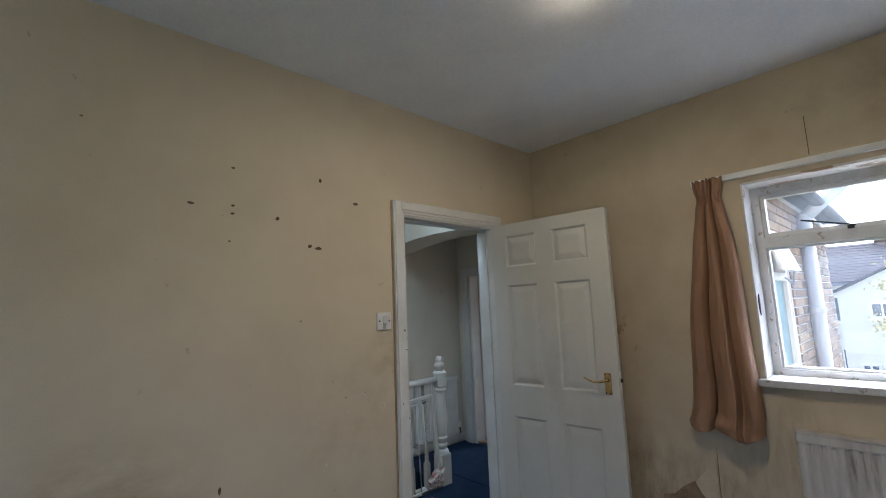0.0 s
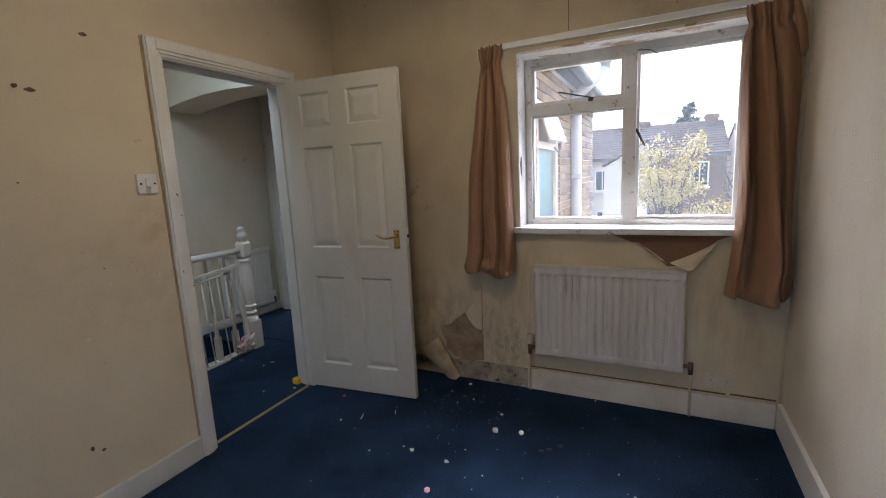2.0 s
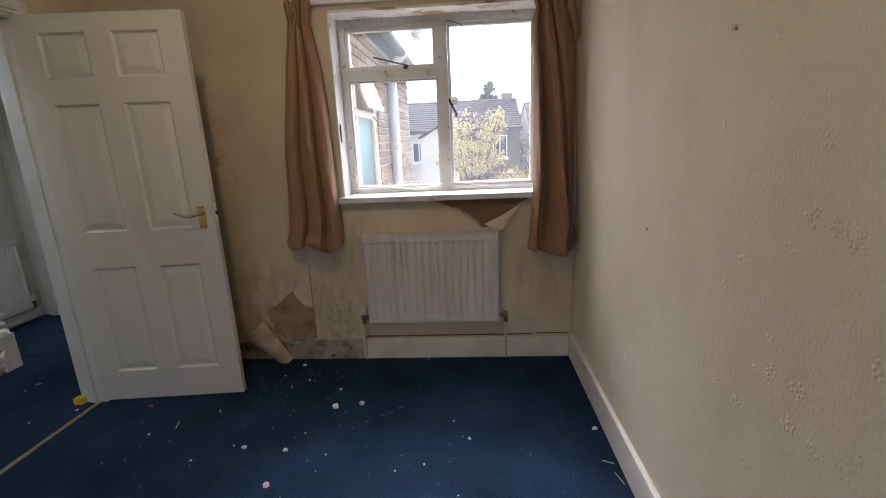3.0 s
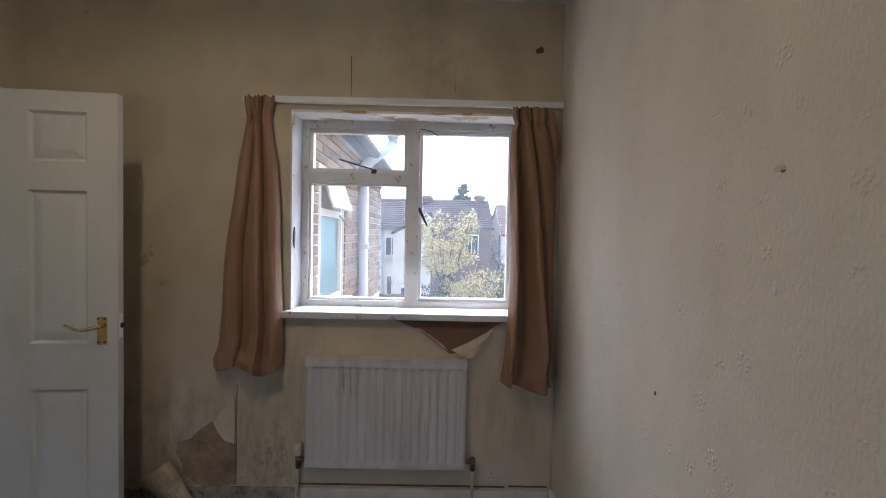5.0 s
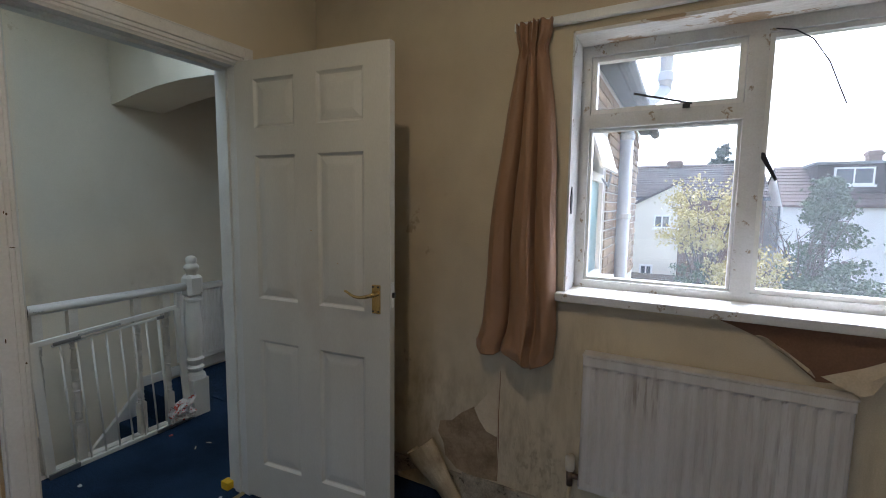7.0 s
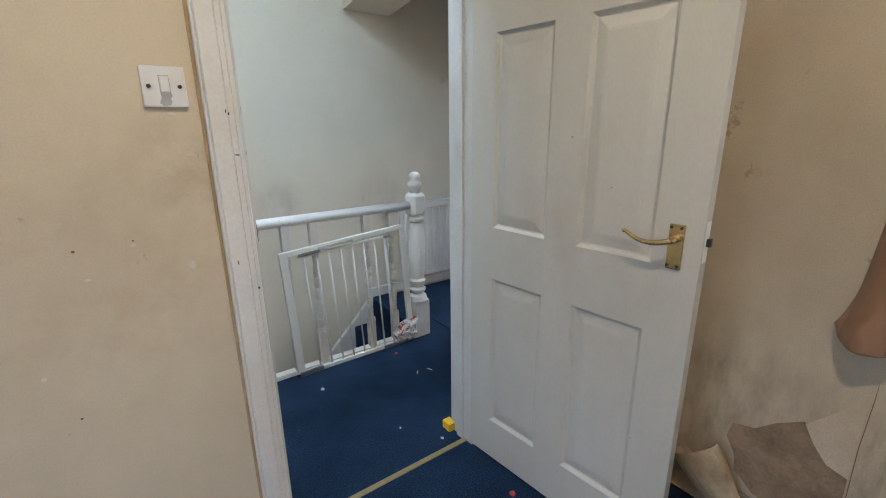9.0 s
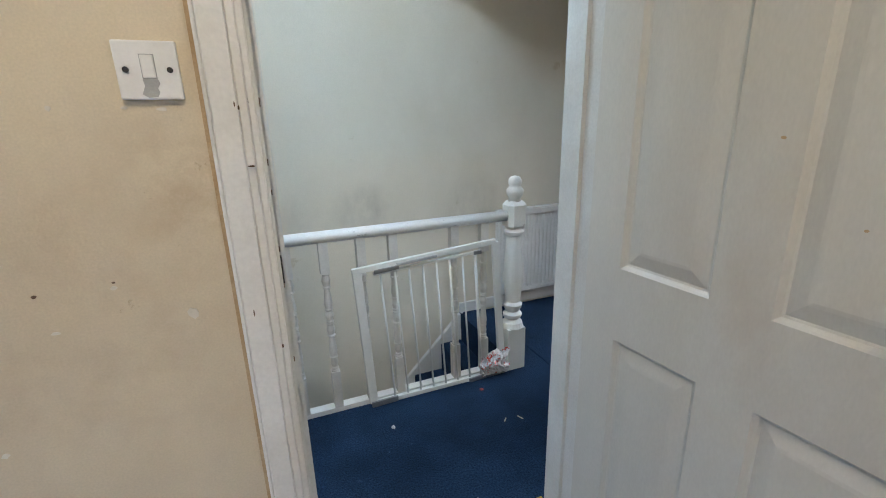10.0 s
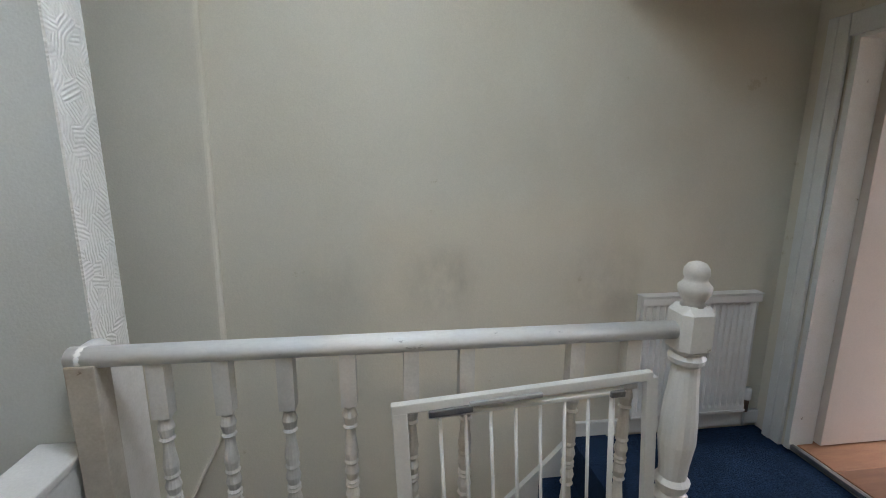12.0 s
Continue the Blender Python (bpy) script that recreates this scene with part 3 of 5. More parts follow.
architrave(1.945, -1, 1.456, 2.214, 1.985, 0.078, door_frame)
architrave(2.085, 1, 1.456, 2.214, 1.985, 0.07, door_frame)
part("gap", boxes((1.3705, 1.3775, 1.9455, 1.9495, 0.12, 2.06)), GOUGE_PALE, wall_north, "brown stained gap beside the architrave")
part("latch_hole", prism(blot(1.956, 1.045, 0.011, 0.032), "x", 1.4615, 1.4648), BLACK, door_frame, "dark worn latch recess")
part("bare_wood", prism(blot(1.974, 1.030, 0.011, 0.040), "x", 1.4615, 1.4640), PLASTER, door_frame, "splintered bare wood beside the latch")
for cy, cz, w, h in ((1.952, 1.36, 0.002, 0.010), (1.953, 1.255, 0.002, 0.009), (1.956, 1.20, 0.002, 0.006), (1.955, 1.09, 0.002, 0.008), (1.958, 0.85, 0.002, 0.008)):
    part("paint_chip", prism(blot(cy, cz, w, h, 7), "x", 1.4615, 1.4640), GOUGE, door_frame)
for cx, cz, w, h in ((1.436, 1.252, 0.007, 0.0022), (1.423, 1.355, 0.0018, 0.005), (1.429, 1.349, 0.002, 0.005), (1.403, 0.979, 0.0015, 0.009), (1.445, 0.90, 0.0025, 0.004)):
    part("paint_chip", prism(blot(cx, cz, w, h, 7), "y", 1.9225, 1.9275), GOUGE, door_frame)
structure("trim", soft(boxes((1.462, 2.208, 1.972, 1.996, 0.0, 0.006)), 0.002, 1), BRASS_STRIP, "dull brass carpet threshold strip in the doorway", "threshold")

# ---------------------------------------------------------------- open six-panel door
HINGE, SWING = Vector((2.207, 1.950, 0)), math.atan2(1.180 - 1.950, 2.281 - 2.207)
DW, DZ0, DZ1, DT = 0.772, 0.012, 1.990, 0.036
door_m = Matrix.Translation(HINGE) @ Matrix.Rotation(SWING, 4, "Z")


def on_door(bm):
    """From the leaf's own axes (u along it, v out of its back, height) into the room."""
    bmesh.ops.transform(bm, matrix=door_m, verts=bm.verts)
    return bm


COLS = ((0.104, 0.322), (0.434, 0.656))
ROWS_Z = ((0.183, 0.778), (0.967, 1.592), (1.708, 1.910))
panel_door = thing("panel_door", HINGE, "white painted six-panel door standing open", "door")
bars = [(0, DW, 0, DT, DZ0, ROWS_Z[0][0]), (0, DW, 0, DT, ROWS_Z[0][1], ROWS_Z[1][0]), (0, DW, 0, DT, ROWS_Z[1][1], ROWS_Z[2][0]), (0, DW, 0, DT, ROWS_Z[2][1], DZ1)]
for z0, z1 in ROWS_Z:
    bars += [(0, COLS[0][0], 0, DT, z0, z1), (COLS[0][1], COLS[1][0], 0, DT, z0, z1), (COLS[1][1], DW, 0, DT, z0, z1)]
leaf_bm = boxes(*bars)
bmesh.ops.remove_doubles(leaf_bm, verts=leaf_bm.verts, dist=0.0005)
leaf = part("leaf", on_door(leaf_bm), DOOR, panel_door)
for u0, u1 in COLS:
    for z0, z1 in ROWS_Z:
        bm = bmesh.new()
        for side in (0, 1):
            rings = []
            for inset, depth in ((0, 0.0), (0.004, 0.004), (0.009, 0.010), (0.014, 0.012), (0.044, 0.004), (0.052, 0.003)):
                v = depth if side == 0 else DT - depth
                rings.append([bm.verts.new(p) for p in ((u0 + inset, v, z0 + inset), (u1 - inset, v, z0 + inset), (u1 - inset, v, z1 - inset), (u0 + inset, v, z1 - inset))])
            for a, b in zip(rings, rings[1:]):
                for i in range(4):
                    bm.faces.new((a[i], a[(i + 1) % 4], b[(i + 1) % 4], b[i]))
            bm.faces.new(rings[-1])
        bmesh.ops.recalc_face_normals(bm, faces=bm.faces)
        part("panel", on_door(bm), DOOR, panel_door)
plate = soft(boxes((0.694, 0.731, -0.006, 0.0, 0.964, 1.078)), 0.002)
handle = part("handle", on_door(plate), BRASS, panel_door, "scrolled brass lever handle on a back plate")
lever = bmesh.new()
rod(lever, (0.712, -0.004, 1.042), (0.712, -0.040, 1.042), 0.010, 0.008, 14)
pts = [spline([(0.712, -0.040, 1.042), (0.694, -0.047, 1.037), (0.670, -0.050, 1.033), (0.645, -0.050, 1.034), (0.622, -0.048, 1.041), (0.606, -0.046, 1.049), (0.598, -0.046, 1.051)], k / 24) for k in range(25)]
for k, (a, b) in enumerate(zip(pts, pts[1:])):
    r = 0.0078 - 0.0042 * (k / 24) + (0.0012 if k > 21 else 0.0)
    rod(lever, a, b, r, r, 12)
    bmesh.ops.create_uvsphere(lever, u_segments=12, v_segments=8, radius=r, matrix=Matrix.Translation(b))
part("lever", on_door(lever), BRASS, handle, smooth=True)
for u, z in ((0.699, 1.070), (0.723, 1.070), (0.699, 0.973), (0.723, 0.973)):
    b = bmesh.new()
    rod(b, (u, -0.0075, z), (u, -0.005, z), 0.004, n=8)
    part("screw", on_door(b), BLACK, handle)
part("latch_plate", on_door(boxes((DW, DW + 0.0025, 0.008, 0.028, 0.99, 1.09))), PAINT_WORN, panel_door)
part("latch_bolt", on_door(soft(boxes((DW + 0.002, DW + 0.012, 0.011, 0.025, 1.030, 1.050)), 0.002)), BLACK, panel_door, "dark steel latch bolt")
for z in (0.24, 1.0, 1.76):
    part("hinge", on_door(soft(boxes((-0.007, -0.0005, 0.004, 0.032, z, z + 0.09)), 0.002)), PAINT_WORN, panel_door)
for u, z, w in ((0.40, 1.28, 0.005), (0.53, 1.15, 0.004), (0.66, 0.43, 0.003)):
    part("mark", on_door(prism(blot(u, z, w, w * 0.8, 7), "y", -0.001, -0.0003)), GOUGE_PALE, panel_door)

wedge = soft(boxes((2.180, 2.220, 1.935, 1.985, 0.002, 0.040)), 0.004)
bmesh.ops.translate(wedge, vec=(-0.005, 0.125, 0), verts=wedge.verts)
solid("door_wedge", wedge, YELLOW, "small yellow plastic block on the carpet by the jamb", "door wedge")

# ---------------------------------------------------------------- light switch, socket
switch = thing("light_switch", (1.307, 1.95, 1.36), "white square light switch with a broken rocker on the cream wall", "light switch")
part("plate", soft(boxes((1.263, 1.350, 1.938, 1.9495, 1.364, 1.451)), 0.003), PLASTIC, switch)
part("rocker", soft(boxes((1.2985, 1.3165, 1.9345, 1.938, 1.396, 1.430)), 0.002), PLASTIC, switch)
part("torn_label", prism([(1.293, 1.372), (1.301, 1.3665), (1.314, 1.368), (1.3175, 1.375), (1.3155, 1.381), (1.320, 1.388), (1.318, 1.3945), (1.297, 1.3945), (1.2985, 1.384)], "y", 1.9372, 1.9379), GREY_PLASTIC, switch, "grey broken recess under the rocker")
# grey outline drawn as the thin shadow round the rocker
part("rocker_shadow", boxes((1.2973, 1.3177, 1.9374, 1.9379, 1.3948, 1.4312)), GREY_PLASTIC, switch)
for x in (1.277, 1.337):
    b = bmesh.new()
    rod(b, (x, 1.9350, 1.408), (x, 1.9385, 1.408), 0.0045, n=10)
    part("screw", b, BLACK, switch)

socket = thing("wall_socket", (2.70, -0.465, 0.19), "white double wall socket above the skirting board", "socket")
part("plate", soft(boxes((2.690, 2.6995, -0.540, -0.394, 0.180, 0.266)), 0.003), PLASTIC_OLD, socket)
for yc in (-0.505, -0.43):
    part("rocker", soft(boxes((2.687, 2.690, yc - 0.008, yc + 0.008, 0.238, 0.256)), 0.001, 1), PLASTIC_OLD, socket)
    part("socket_hole", boxes((2.6885, 2.690, yc - 0.003, yc + 0.003, 0.216, 0.228), (2.6885, 2.690, yc - 0.014, yc - 0.008, 0.198, 0.204), (2.6885, 2.690, yc + 0.008, yc + 0.014, 0.198, 0.204)), GOUGE_PALE, socket)

# ceiling lamp
lamp = thing("ceiling_light", (1.33, 0.72, CEIL_Z), "small warm glowing ceiling lamp", "ceiling light")
b = bmesh.new()
lathe(b, [(0.055, CEIL_Z - 0.001), (0.052, CEIL_Z - 0.010), (0.040, CEIL_Z - 0.014)], 1.33, 0.72, 20)
part("rim", b, PAINT, lamp, smooth=True)
b = bmesh.new()
bmesh.ops.create_uvsphere(b, u_segments=16, v_segments=8, radius=0.032, matrix=Matrix.Translation((1.33, 0.72, CEIL_Z - 0.022)))
part("bulb", b, BULB, lamp, smooth=True)

# ---------------------------------------------------------------- bedroom window
window = structure("window_1", boxes((2.855, 2.925, 0.575, 0.6195, 1.045, 2.0595), (2.855, 2.925, -0.5395, -0.522, 1.045, 2.0595), (2.855, 2.925, -0.522, 0.575, 2.004, 2.0595),
                   (2.855, 2.925, -0.522, 0.575, 1.045, 1.078), (2.850, 2.925, -0.022, 0.040, 1.078, 2.004), (2.850, 2.925, 0.040, 0.575, 1.714, 1.770)),
                   PAINT_FLAKE, "white painted timber casement window with peeling paint", "window")
part("window_sill", soft(boxes((2.655, 2.856, -0.535, 0.645, 1.012, 1.046)), 0.005), PAINT_FLAKE, window, "white gloss window board with flaking paint")
part("reveal", boxes((2.701, 2.855, 0.612, 0.6195, 1.046, 2.055), (2.701, 2.855, -0.5395, -0.532, 1.046, 2.055)), PAINT_FLAKE, window)
part("reveal_head", boxes((2.701, 2.855, -0.532, 0.612, 2.047, 2.0595)), PAINT_PEEL, window, "window head with brown peeling paint")


def sash(y0, y1, z0, z1, bar, x=2.868):
    bm = boxes((x, x + 0.04, y0, y0 + bar, z0, z1), (x, x + 0.04, y1 - bar, y1, z0, z1), (x, x + 0.04, y0 + bar, y1 - bar, z0, z0 + bar), (x, x + 0.04, y0 + bar, y1 - bar, z1 - bar, z1))
    s = part("window_frame", bm, PAINT_WORN, window)
    pane = part("pane", boxes((x + 0.018, x + 0.022, y0 + bar * 0.7, y1 - bar * 0.7, z0 + bar * 0.7, z1 - bar * 0.7)), CLEAR, s, "clear window pane")
    pane.visible_shadow = False
    return s


fan = sash(0.042, 0.573, 1.772, 2.002, 0.020)
sash(0.042, 0.573, 1.080, 1.712, 0.009, 2.876)
casement = sash(-0.520, -0.024, 1.080, 2.002, 0.016)
part("stay", soft(prism([(0.407, 1.842), (0.205, 1.786), (0.203, 1.778), (0.410, 1.834)], "x", 2.846, 2.853), 0.001, 1), BLACK, window, "black iron casement stay")
part("stay_peg", boxes((2.84, 2.866, 0.21, 0.235, 1.766, 1.782)), BLACK, window)
part("catch", soft(prism([(-0.022, 1.590), (-0.032, 1.588), (-0.074, 1.494), (-0.067, 1.488), (-0.022, 1.570)], "x", 2.842, 2.852), 0.001, 1), BLACK, window, "black iron window catch")
part("keep", prism([(2.735, 1.47), (2.748, 1.44), (2.744, 1.40), (2.736, 1.36), (2.726, 1.39), (2.722, 1.43)], "y", 0.607, 0.611), BLACK, window, "dark hole in the jamb")
part("wire", tube([(2.85, -0.035, 2.01), (2.845, -0.09, 1.995), (2.85, -0.14, 1.96), (2.855, -0.19, 1.88), (2.86, -0.225, 1.79), (2.862, -0.245, 1.74)], 0.0024, 5), BLACK, window, "loose thin wire")

# ---------------------------------------------------------------- curtain batten and curtains
batten = soft(boxes((2.672, 2.6995, -0.744, 0.850, 2.086, 2.118)), 0.004)
solid("curtain_batten", batten, PAINT, "white painted wooden batten above the window", "curtain rail")


def curtain(edges, waist, skirt, hem, seed, label):
    """Pinch-pleated cloth: edges are rows (height, near side, far side); waist and skirt are fold lines (across, out) under the header and at the hem."""
    rows = []
    nu, nv = 168, 96
    for j in range(nv + 1):
        v = j / nv
        z0, y0, y1 = spline(edges, v)
        grow = min(1.0, max(0.0, (v - 0.10) / 0.75)) ** 0.8
        head = max(0.0, 1 - v / 0.085)
        deep = 0.046 + 0.082 * grow
        row = []
        for i in range(nu + 1):
            u = i / nu
            (f0, d0), (f1, d1) = spline(waist, u), spline(skirt, u)
            f, d = f0 + (f1 - f0) * grow, d0 + (d1 - d0) * grow
            x = deep * d * (1 - 0.35 * head) + head * 0.016 * (0.5 + 0.5 * math.sin(2 * math.pi * (7.5 * u + 0.2 * seed)))
            x += grow * (0.012 * noise.noise((u * 4 + seed, v * 2.6, seed)) + 0.022 * (0.25 - abs(noise.noise((u * 6 + seed + 1.6 * v, v * 1.5, seed + 3)))))
            x += (0.25 + 0.75 * grow) * 0.009 * (0.3 - abs(noise.noise((u * 15 - 3 * v, v * 4, seed + 9))))
            low = min(1.0, max(0.0, (v - 0.86) / 0.10))
            crease = math.exp(-((v - 0.915) / 0.012) ** 2)
            x += low * (0.030 * noise.noise((u * 5 + seed, v * 12, 5.0)) + 0.014 * (0.3 - abs(noise.noise((u * 11 + seed, v * 20, 6.0))))) - crease * 0.005
            pinch = math.exp(-((v - 0.085) / 0.022) ** 2)
            x += pinch * 0.012 * (math.sin(2 * math.pi * (7.5 * u + 0.2 * seed)) - 0.4)
            f += pinch * 0.16 * (0.5 - f)
            y = y0 + (y1 - y0) * f + grow * 0.006 * noise.noise((u * 4, v * 5, seed + 5)) + low * 0.016 * noise.noise((u * 6 + seed, v * 9, 8.0))
            z = z0 + head * 0.004 * math.sin(2 * math.pi * 7.5 * u) + v ** 9 * (spline(hem, u)[0] + 0.012 * noise.noise((u * 7, seed, 1.0)))
            row.append((2.686 - max(x, 0.001 + 0.004 * u), y, z))
        rows.append(row)
    return solid("curtain", sheet(rows, 0.003), CLOTH, label, "curtain", group="curtains at the window", smooth=True)


curtain([(2.110, 0.842, 0.690), (1.95, 0.842, 0.700), (1.79, 0.868, 0.676), (1.60, 0.894, 0.660), (1.43, 0.920, 0.654), (1.25, 0.940, 0.648), (1.05, 0.946, 0.640), (0.90, 0.960, 0.636), (0.765, 0.992, 0.640)],
        [(0, 0.10), (0.06, 0.40), (0.14, 0.60), (0.25, 0.60), (0.34, 0.40), (0.375, 0.08), (0.385, 0.35), (0.43, 0.70), (0.50, 0.92), (0.56, 0.98), (0.615, 0.70), (0.64, 0.30), (0.67, 0.60), (0.82, 0.85), (0.94, 0.60), (1, 0.15)],
        [(0, 0.10), (0.05, 0.36), (0.14, 0.56), (0.26, 0.58), (0.35, 0.40), (0.385, 0.0), (0.392, 0.35), (0.43, 0.68), (0.54, 0.88), (0.66, 1.02), (0.735, 1.05), (0.765, 0.52), (0.79, 0.50), (0.88, 0.70), (0.96, 0.55), (1, 0.10)],
        [(0.030, 0), (0.000, 0), (-0.004, 0), (0.020, 0), (0.026, 0), (0.004, 0), (-0.012, 0), (-0.045, 0), (-0.010, 0), (0.010, 0)], 0.4, "brown pinch-pleated curtain hanging short beside the window")
curtain([(2.084, -0.490, -0.664), (1.95, -0.486, -0.690), (1.78, -0.484, -0.712), (1.60, -0.490, -0.716), (1.42, -0.497, -0.716), (1.22, -0.498, -0.716), (1.05, -0.492, -0.722), (0.88, -0.480, -0.734), (0.700, -0.462, -0.740)],
        [(0, 0.25), (0.05, 0.60), (0.10, 0.75), (0.13, 0.35), (0.16, 0.05), (0.22, 0.20), (0.29, 0.95), (0.36, 1.0), (0.46, 0.70), (0.50, 0.15), (0.56, 0.45), (0.72, 0.62), (0.86, 0.45), (1, 0.12)],
        [(0, 0.28), (0.05, 0.58), (0.13, 0.80), (0.165, 0.30), (0.22, 0.08), (0.34, 0.22), (0.50, 0.60), (0.62, 0.95), (0.72, 1.08), (0.785, 0.70), (0.80, 0.40), (0.88, 0.58), (0.96, 0.40), (1, 0.08)],
        [(0.010, 0), (0.002, 0), (-0.010, 0), (-0.018, 0), (-0.008, 0), (0.004, 0), (0.016, 0)], 1.9, "brown pinch-pleated curtain with a torn header in the room corner")
torn = sheet([[(2.655, -0.660, 2.075), (2.650, -0.690, 2.06)], [(2.640, -0.668, 1.98), (2.636, -0.712, 1.96)], [(2.640, -0.690, 1.88), (2.640, -0.725, 1.86)], [(2.65, -0.700, 1.83), (2.65, -0.716, 1.825)]], 0.003)
solid("curtain_flap", torn, CLOTH, "torn loose flap of brown curtain lining", "curtain", smooth=True)


# ---------------------------------------------------------------- radiators
def radiator(base, label, along, out, width, z0, z1, depth, ribs, material, valve_ends, pitch_depth=0.006, arm=0.040, pipe_paint=None):
    """A pressed panel; along runs down its length from base, out is the way it faces."""
    along, out, pipe_paint = Vector(along), Vector(out), pipe_paint or PAINT
    r = thing("radiator", (base[0], base[1], z0), label, "radiator")
    o = Vector((base[0], base[1], 0))
    def at(s, d, z):
        return tuple(o + along * s + out * d + Vector((0, 0, z)))
    rows = []
    top_face, bot_face = z1 - 0.045, z0 + 0.030
    for z, scale in ((z0 + 0.004, 0), (bot_face, 0), (bot_face + 0.015, 1), (top_face - 0.015, 1), (top_face, 0), (z1 - 0.006, 0)):
        row = []
        steps = ribs * 6
        for i in range(steps + 1):
            s = width * i / steps
            wave = max(0.0, math.cos(2 * math.pi * i / 6)) * pitch_depth * scale
            edge = 0.010 if i in (0, steps) else 0.0
            row.append(at(s, depth - edge - wave, z))
        rows.append(row)
    part("front_panel", sheet(rows, 0.004), material, r, smooth=False)
    def slab(s0, s1, d0, d1, za, zb):
        bm = bmesh.new()
        pts = [at(s, d, z) for s in (s0, s1) for d in (d0, d1) for z in (za, zb)]
        lo = [min(p[i] for p in pts) for i in range(3)]
        hi = [max(p[i] for p in pts) for i in range(3)]
        box(bm, lo[0], hi[0], lo[1], hi[1], lo[2], hi[2])
        return bm
    part("top_grille", soft(slab(-0.003, width + 0.003, 0.006, depth + 0.012, z1 - 0.008, z1), 0.003), material, r)
    part("top_rail", soft(slab(0.0, width, depth - 0.004, depth + 0.009, z1 - 0.046, z1 - 0.011), 0.003), material, r)
    part("back_panel", slab(0.004, width - 0.004, 0.004, 0.016, z0 + 0.004, z1 - 0.009), material, r)
    for s in (0.0, width - 0.004):
        part("side_panel", slab(s, s + 0.004, 0.016, depth - 0.010, z0 + 0.01, z1 - 0.010), material, r)
    part("bottom_seam", soft(slab(0.0, width, depth - 0.003, depth + 0.003, z0, z0 + 0.012), 0.002), material, r)
    for s, way, cap in valve_ends:
        mid = depth * 0.5
        b = bmesh.new()
        rod(b, at(s, mid, z0 + 0.028), at(s + way * (arm + 0.005), mid, z0 + 0.028), 0.011, n=12)
        rod(b, at(s + way * arm, mid, z0 - 0.015), at(s + way * arm, mid, z0 + 0.050), 0.013, n=12)
        valve = part("valve", b, COPPER, r, "tarnished radiator valve", smooth=True)
        if cap:
            b = bmesh.new()
            lathe(b, [(0.016, z0 + 0.050), (0.019, z0 + 0.056), (0.019, z0 + 0.105), (0.014, z0 + 0.112)], at(s + way * arm, mid, 0)[0], at(s + way * arm, mid, 0)[1], 14)
            part("valve_cap", b, PLASTIC_OLD if arm > 0.03 else PLASTIC, valve, "white plastic valve cap", smooth=True)
        part("pipe", tube([at(s + way * arm, mid, z0 - 0.01), at(s + way * arm, mid, 0.10), at(s + way * (arm + 0.002), mid - 0.004, 0.0)], 0.0068, 10), pipe_paint, r, "painted copper pipe", smooth=True)
    return r


radiator((2.6995, 0.517), "dirty white panel radiator with brown drips under the window", (0, -1, 0), (-1, 0, 0), 0.807, 0.262, 0.822, 0.058, 18, RAD, ((0.0, -1, True), (0.807, 1, False)), 0.009, pipe_paint=WALL_DAMP)

# ---------------------------------------------------------------- torn wallpaper
part("bare_patch", prism([(0.10, 1.011), (-0.495, 1.011), (-0.43, 0.985), (-0.33, 0.90), (-0.29, 0.845), (-0.20, 0.838), (-0.13, 0.90), (-0.05, 0.955), (0.04, 0.992)], "x", 2.694, 2.6985), BROWN_WALL, wall_east, "brown bare wall under the sill")
part("bare_patch", prism([(1.005, 0.465), (0.975, 0.43), (0.95, 0.385), (0.888, 0.355), (0.884, 0.14), (1.02, 0.125), (1.09, 0.14), (1.15, 0.19), (1.16, 0.25), (1.19, 0.30), (1.18, 0.355), (1.12, 0.37), (1.07, 0.42)], "x", 2.694, 2.6985), PLASTER, wall_east, "crumbling bare plaster above the skirting")


def flap(name, rows, label, material=PAPER_BACK):
    part(name, sheet(rows, 0.0015), material, wall_east, label)


flap("paper_flap", [[(2.692, -0.030, 0.966), (2.692, -0.11, 0.918), (2.690, -0.196, 0.852)], [(2.674, -0.042, 0.972), (2.668, -0.105, 0.936), (2.676, -0.178, 0.880)], [(2.662, -0.060, 0.968), (2.652, -0.110, 0.930), (2.668, -0.172, 0.872)]], "curled sliver of torn wallpaper")
flap("paper_flap", [[(2.692, -0.210, 0.858), (2.690, -0.31, 0.905), (2.692, -0.425, 0.972)], [(2.672, -0.250, 0.842), (2.664, -0.32, 0.872), (2.682, -0.400, 0.935)], [(2.660, -0.300, 0.822), (2.656, -0.325, 0.836), (2.672, -0.355, 0.880)]], "hanging flap of torn wallpaper")
flap("paper_flap", [[(2.692, 1.00, 0.462), (2.692, 0.888, 0.605)], [(2.686, 0.972, 0.415), (2.688, 0.886, 0.48)], [(2.682, 0.935, 0.372), (2.687, 0.886, 0.355)]], "lifted corner of torn wallpaper")
roll = []
axis, across = Vector((0, -0.19, -0.235)), Vector((0, 0.78, -0.63))
for k in range(9):
    f = k / 8
    r = 0.068 * (1 - 0.50 * f) * (1 + 0.06 * math.sin(7 * f))
    mid = Vector((2.640 + 0.012 * f, 1.262, 0.232)) + axis * f
    roll.append([tuple(mid + Vector((-1, 0, 0)) * r * 0.75 * math.sin(a) + across * r * math.cos(a) * 1.25) for a in [radians(-55 + 270 * i / 14) for i in range(15)]])
flap("peeled_roll", roll, "rolled strip of peeled wallpaper touching the floor", PAPER_ROLL)
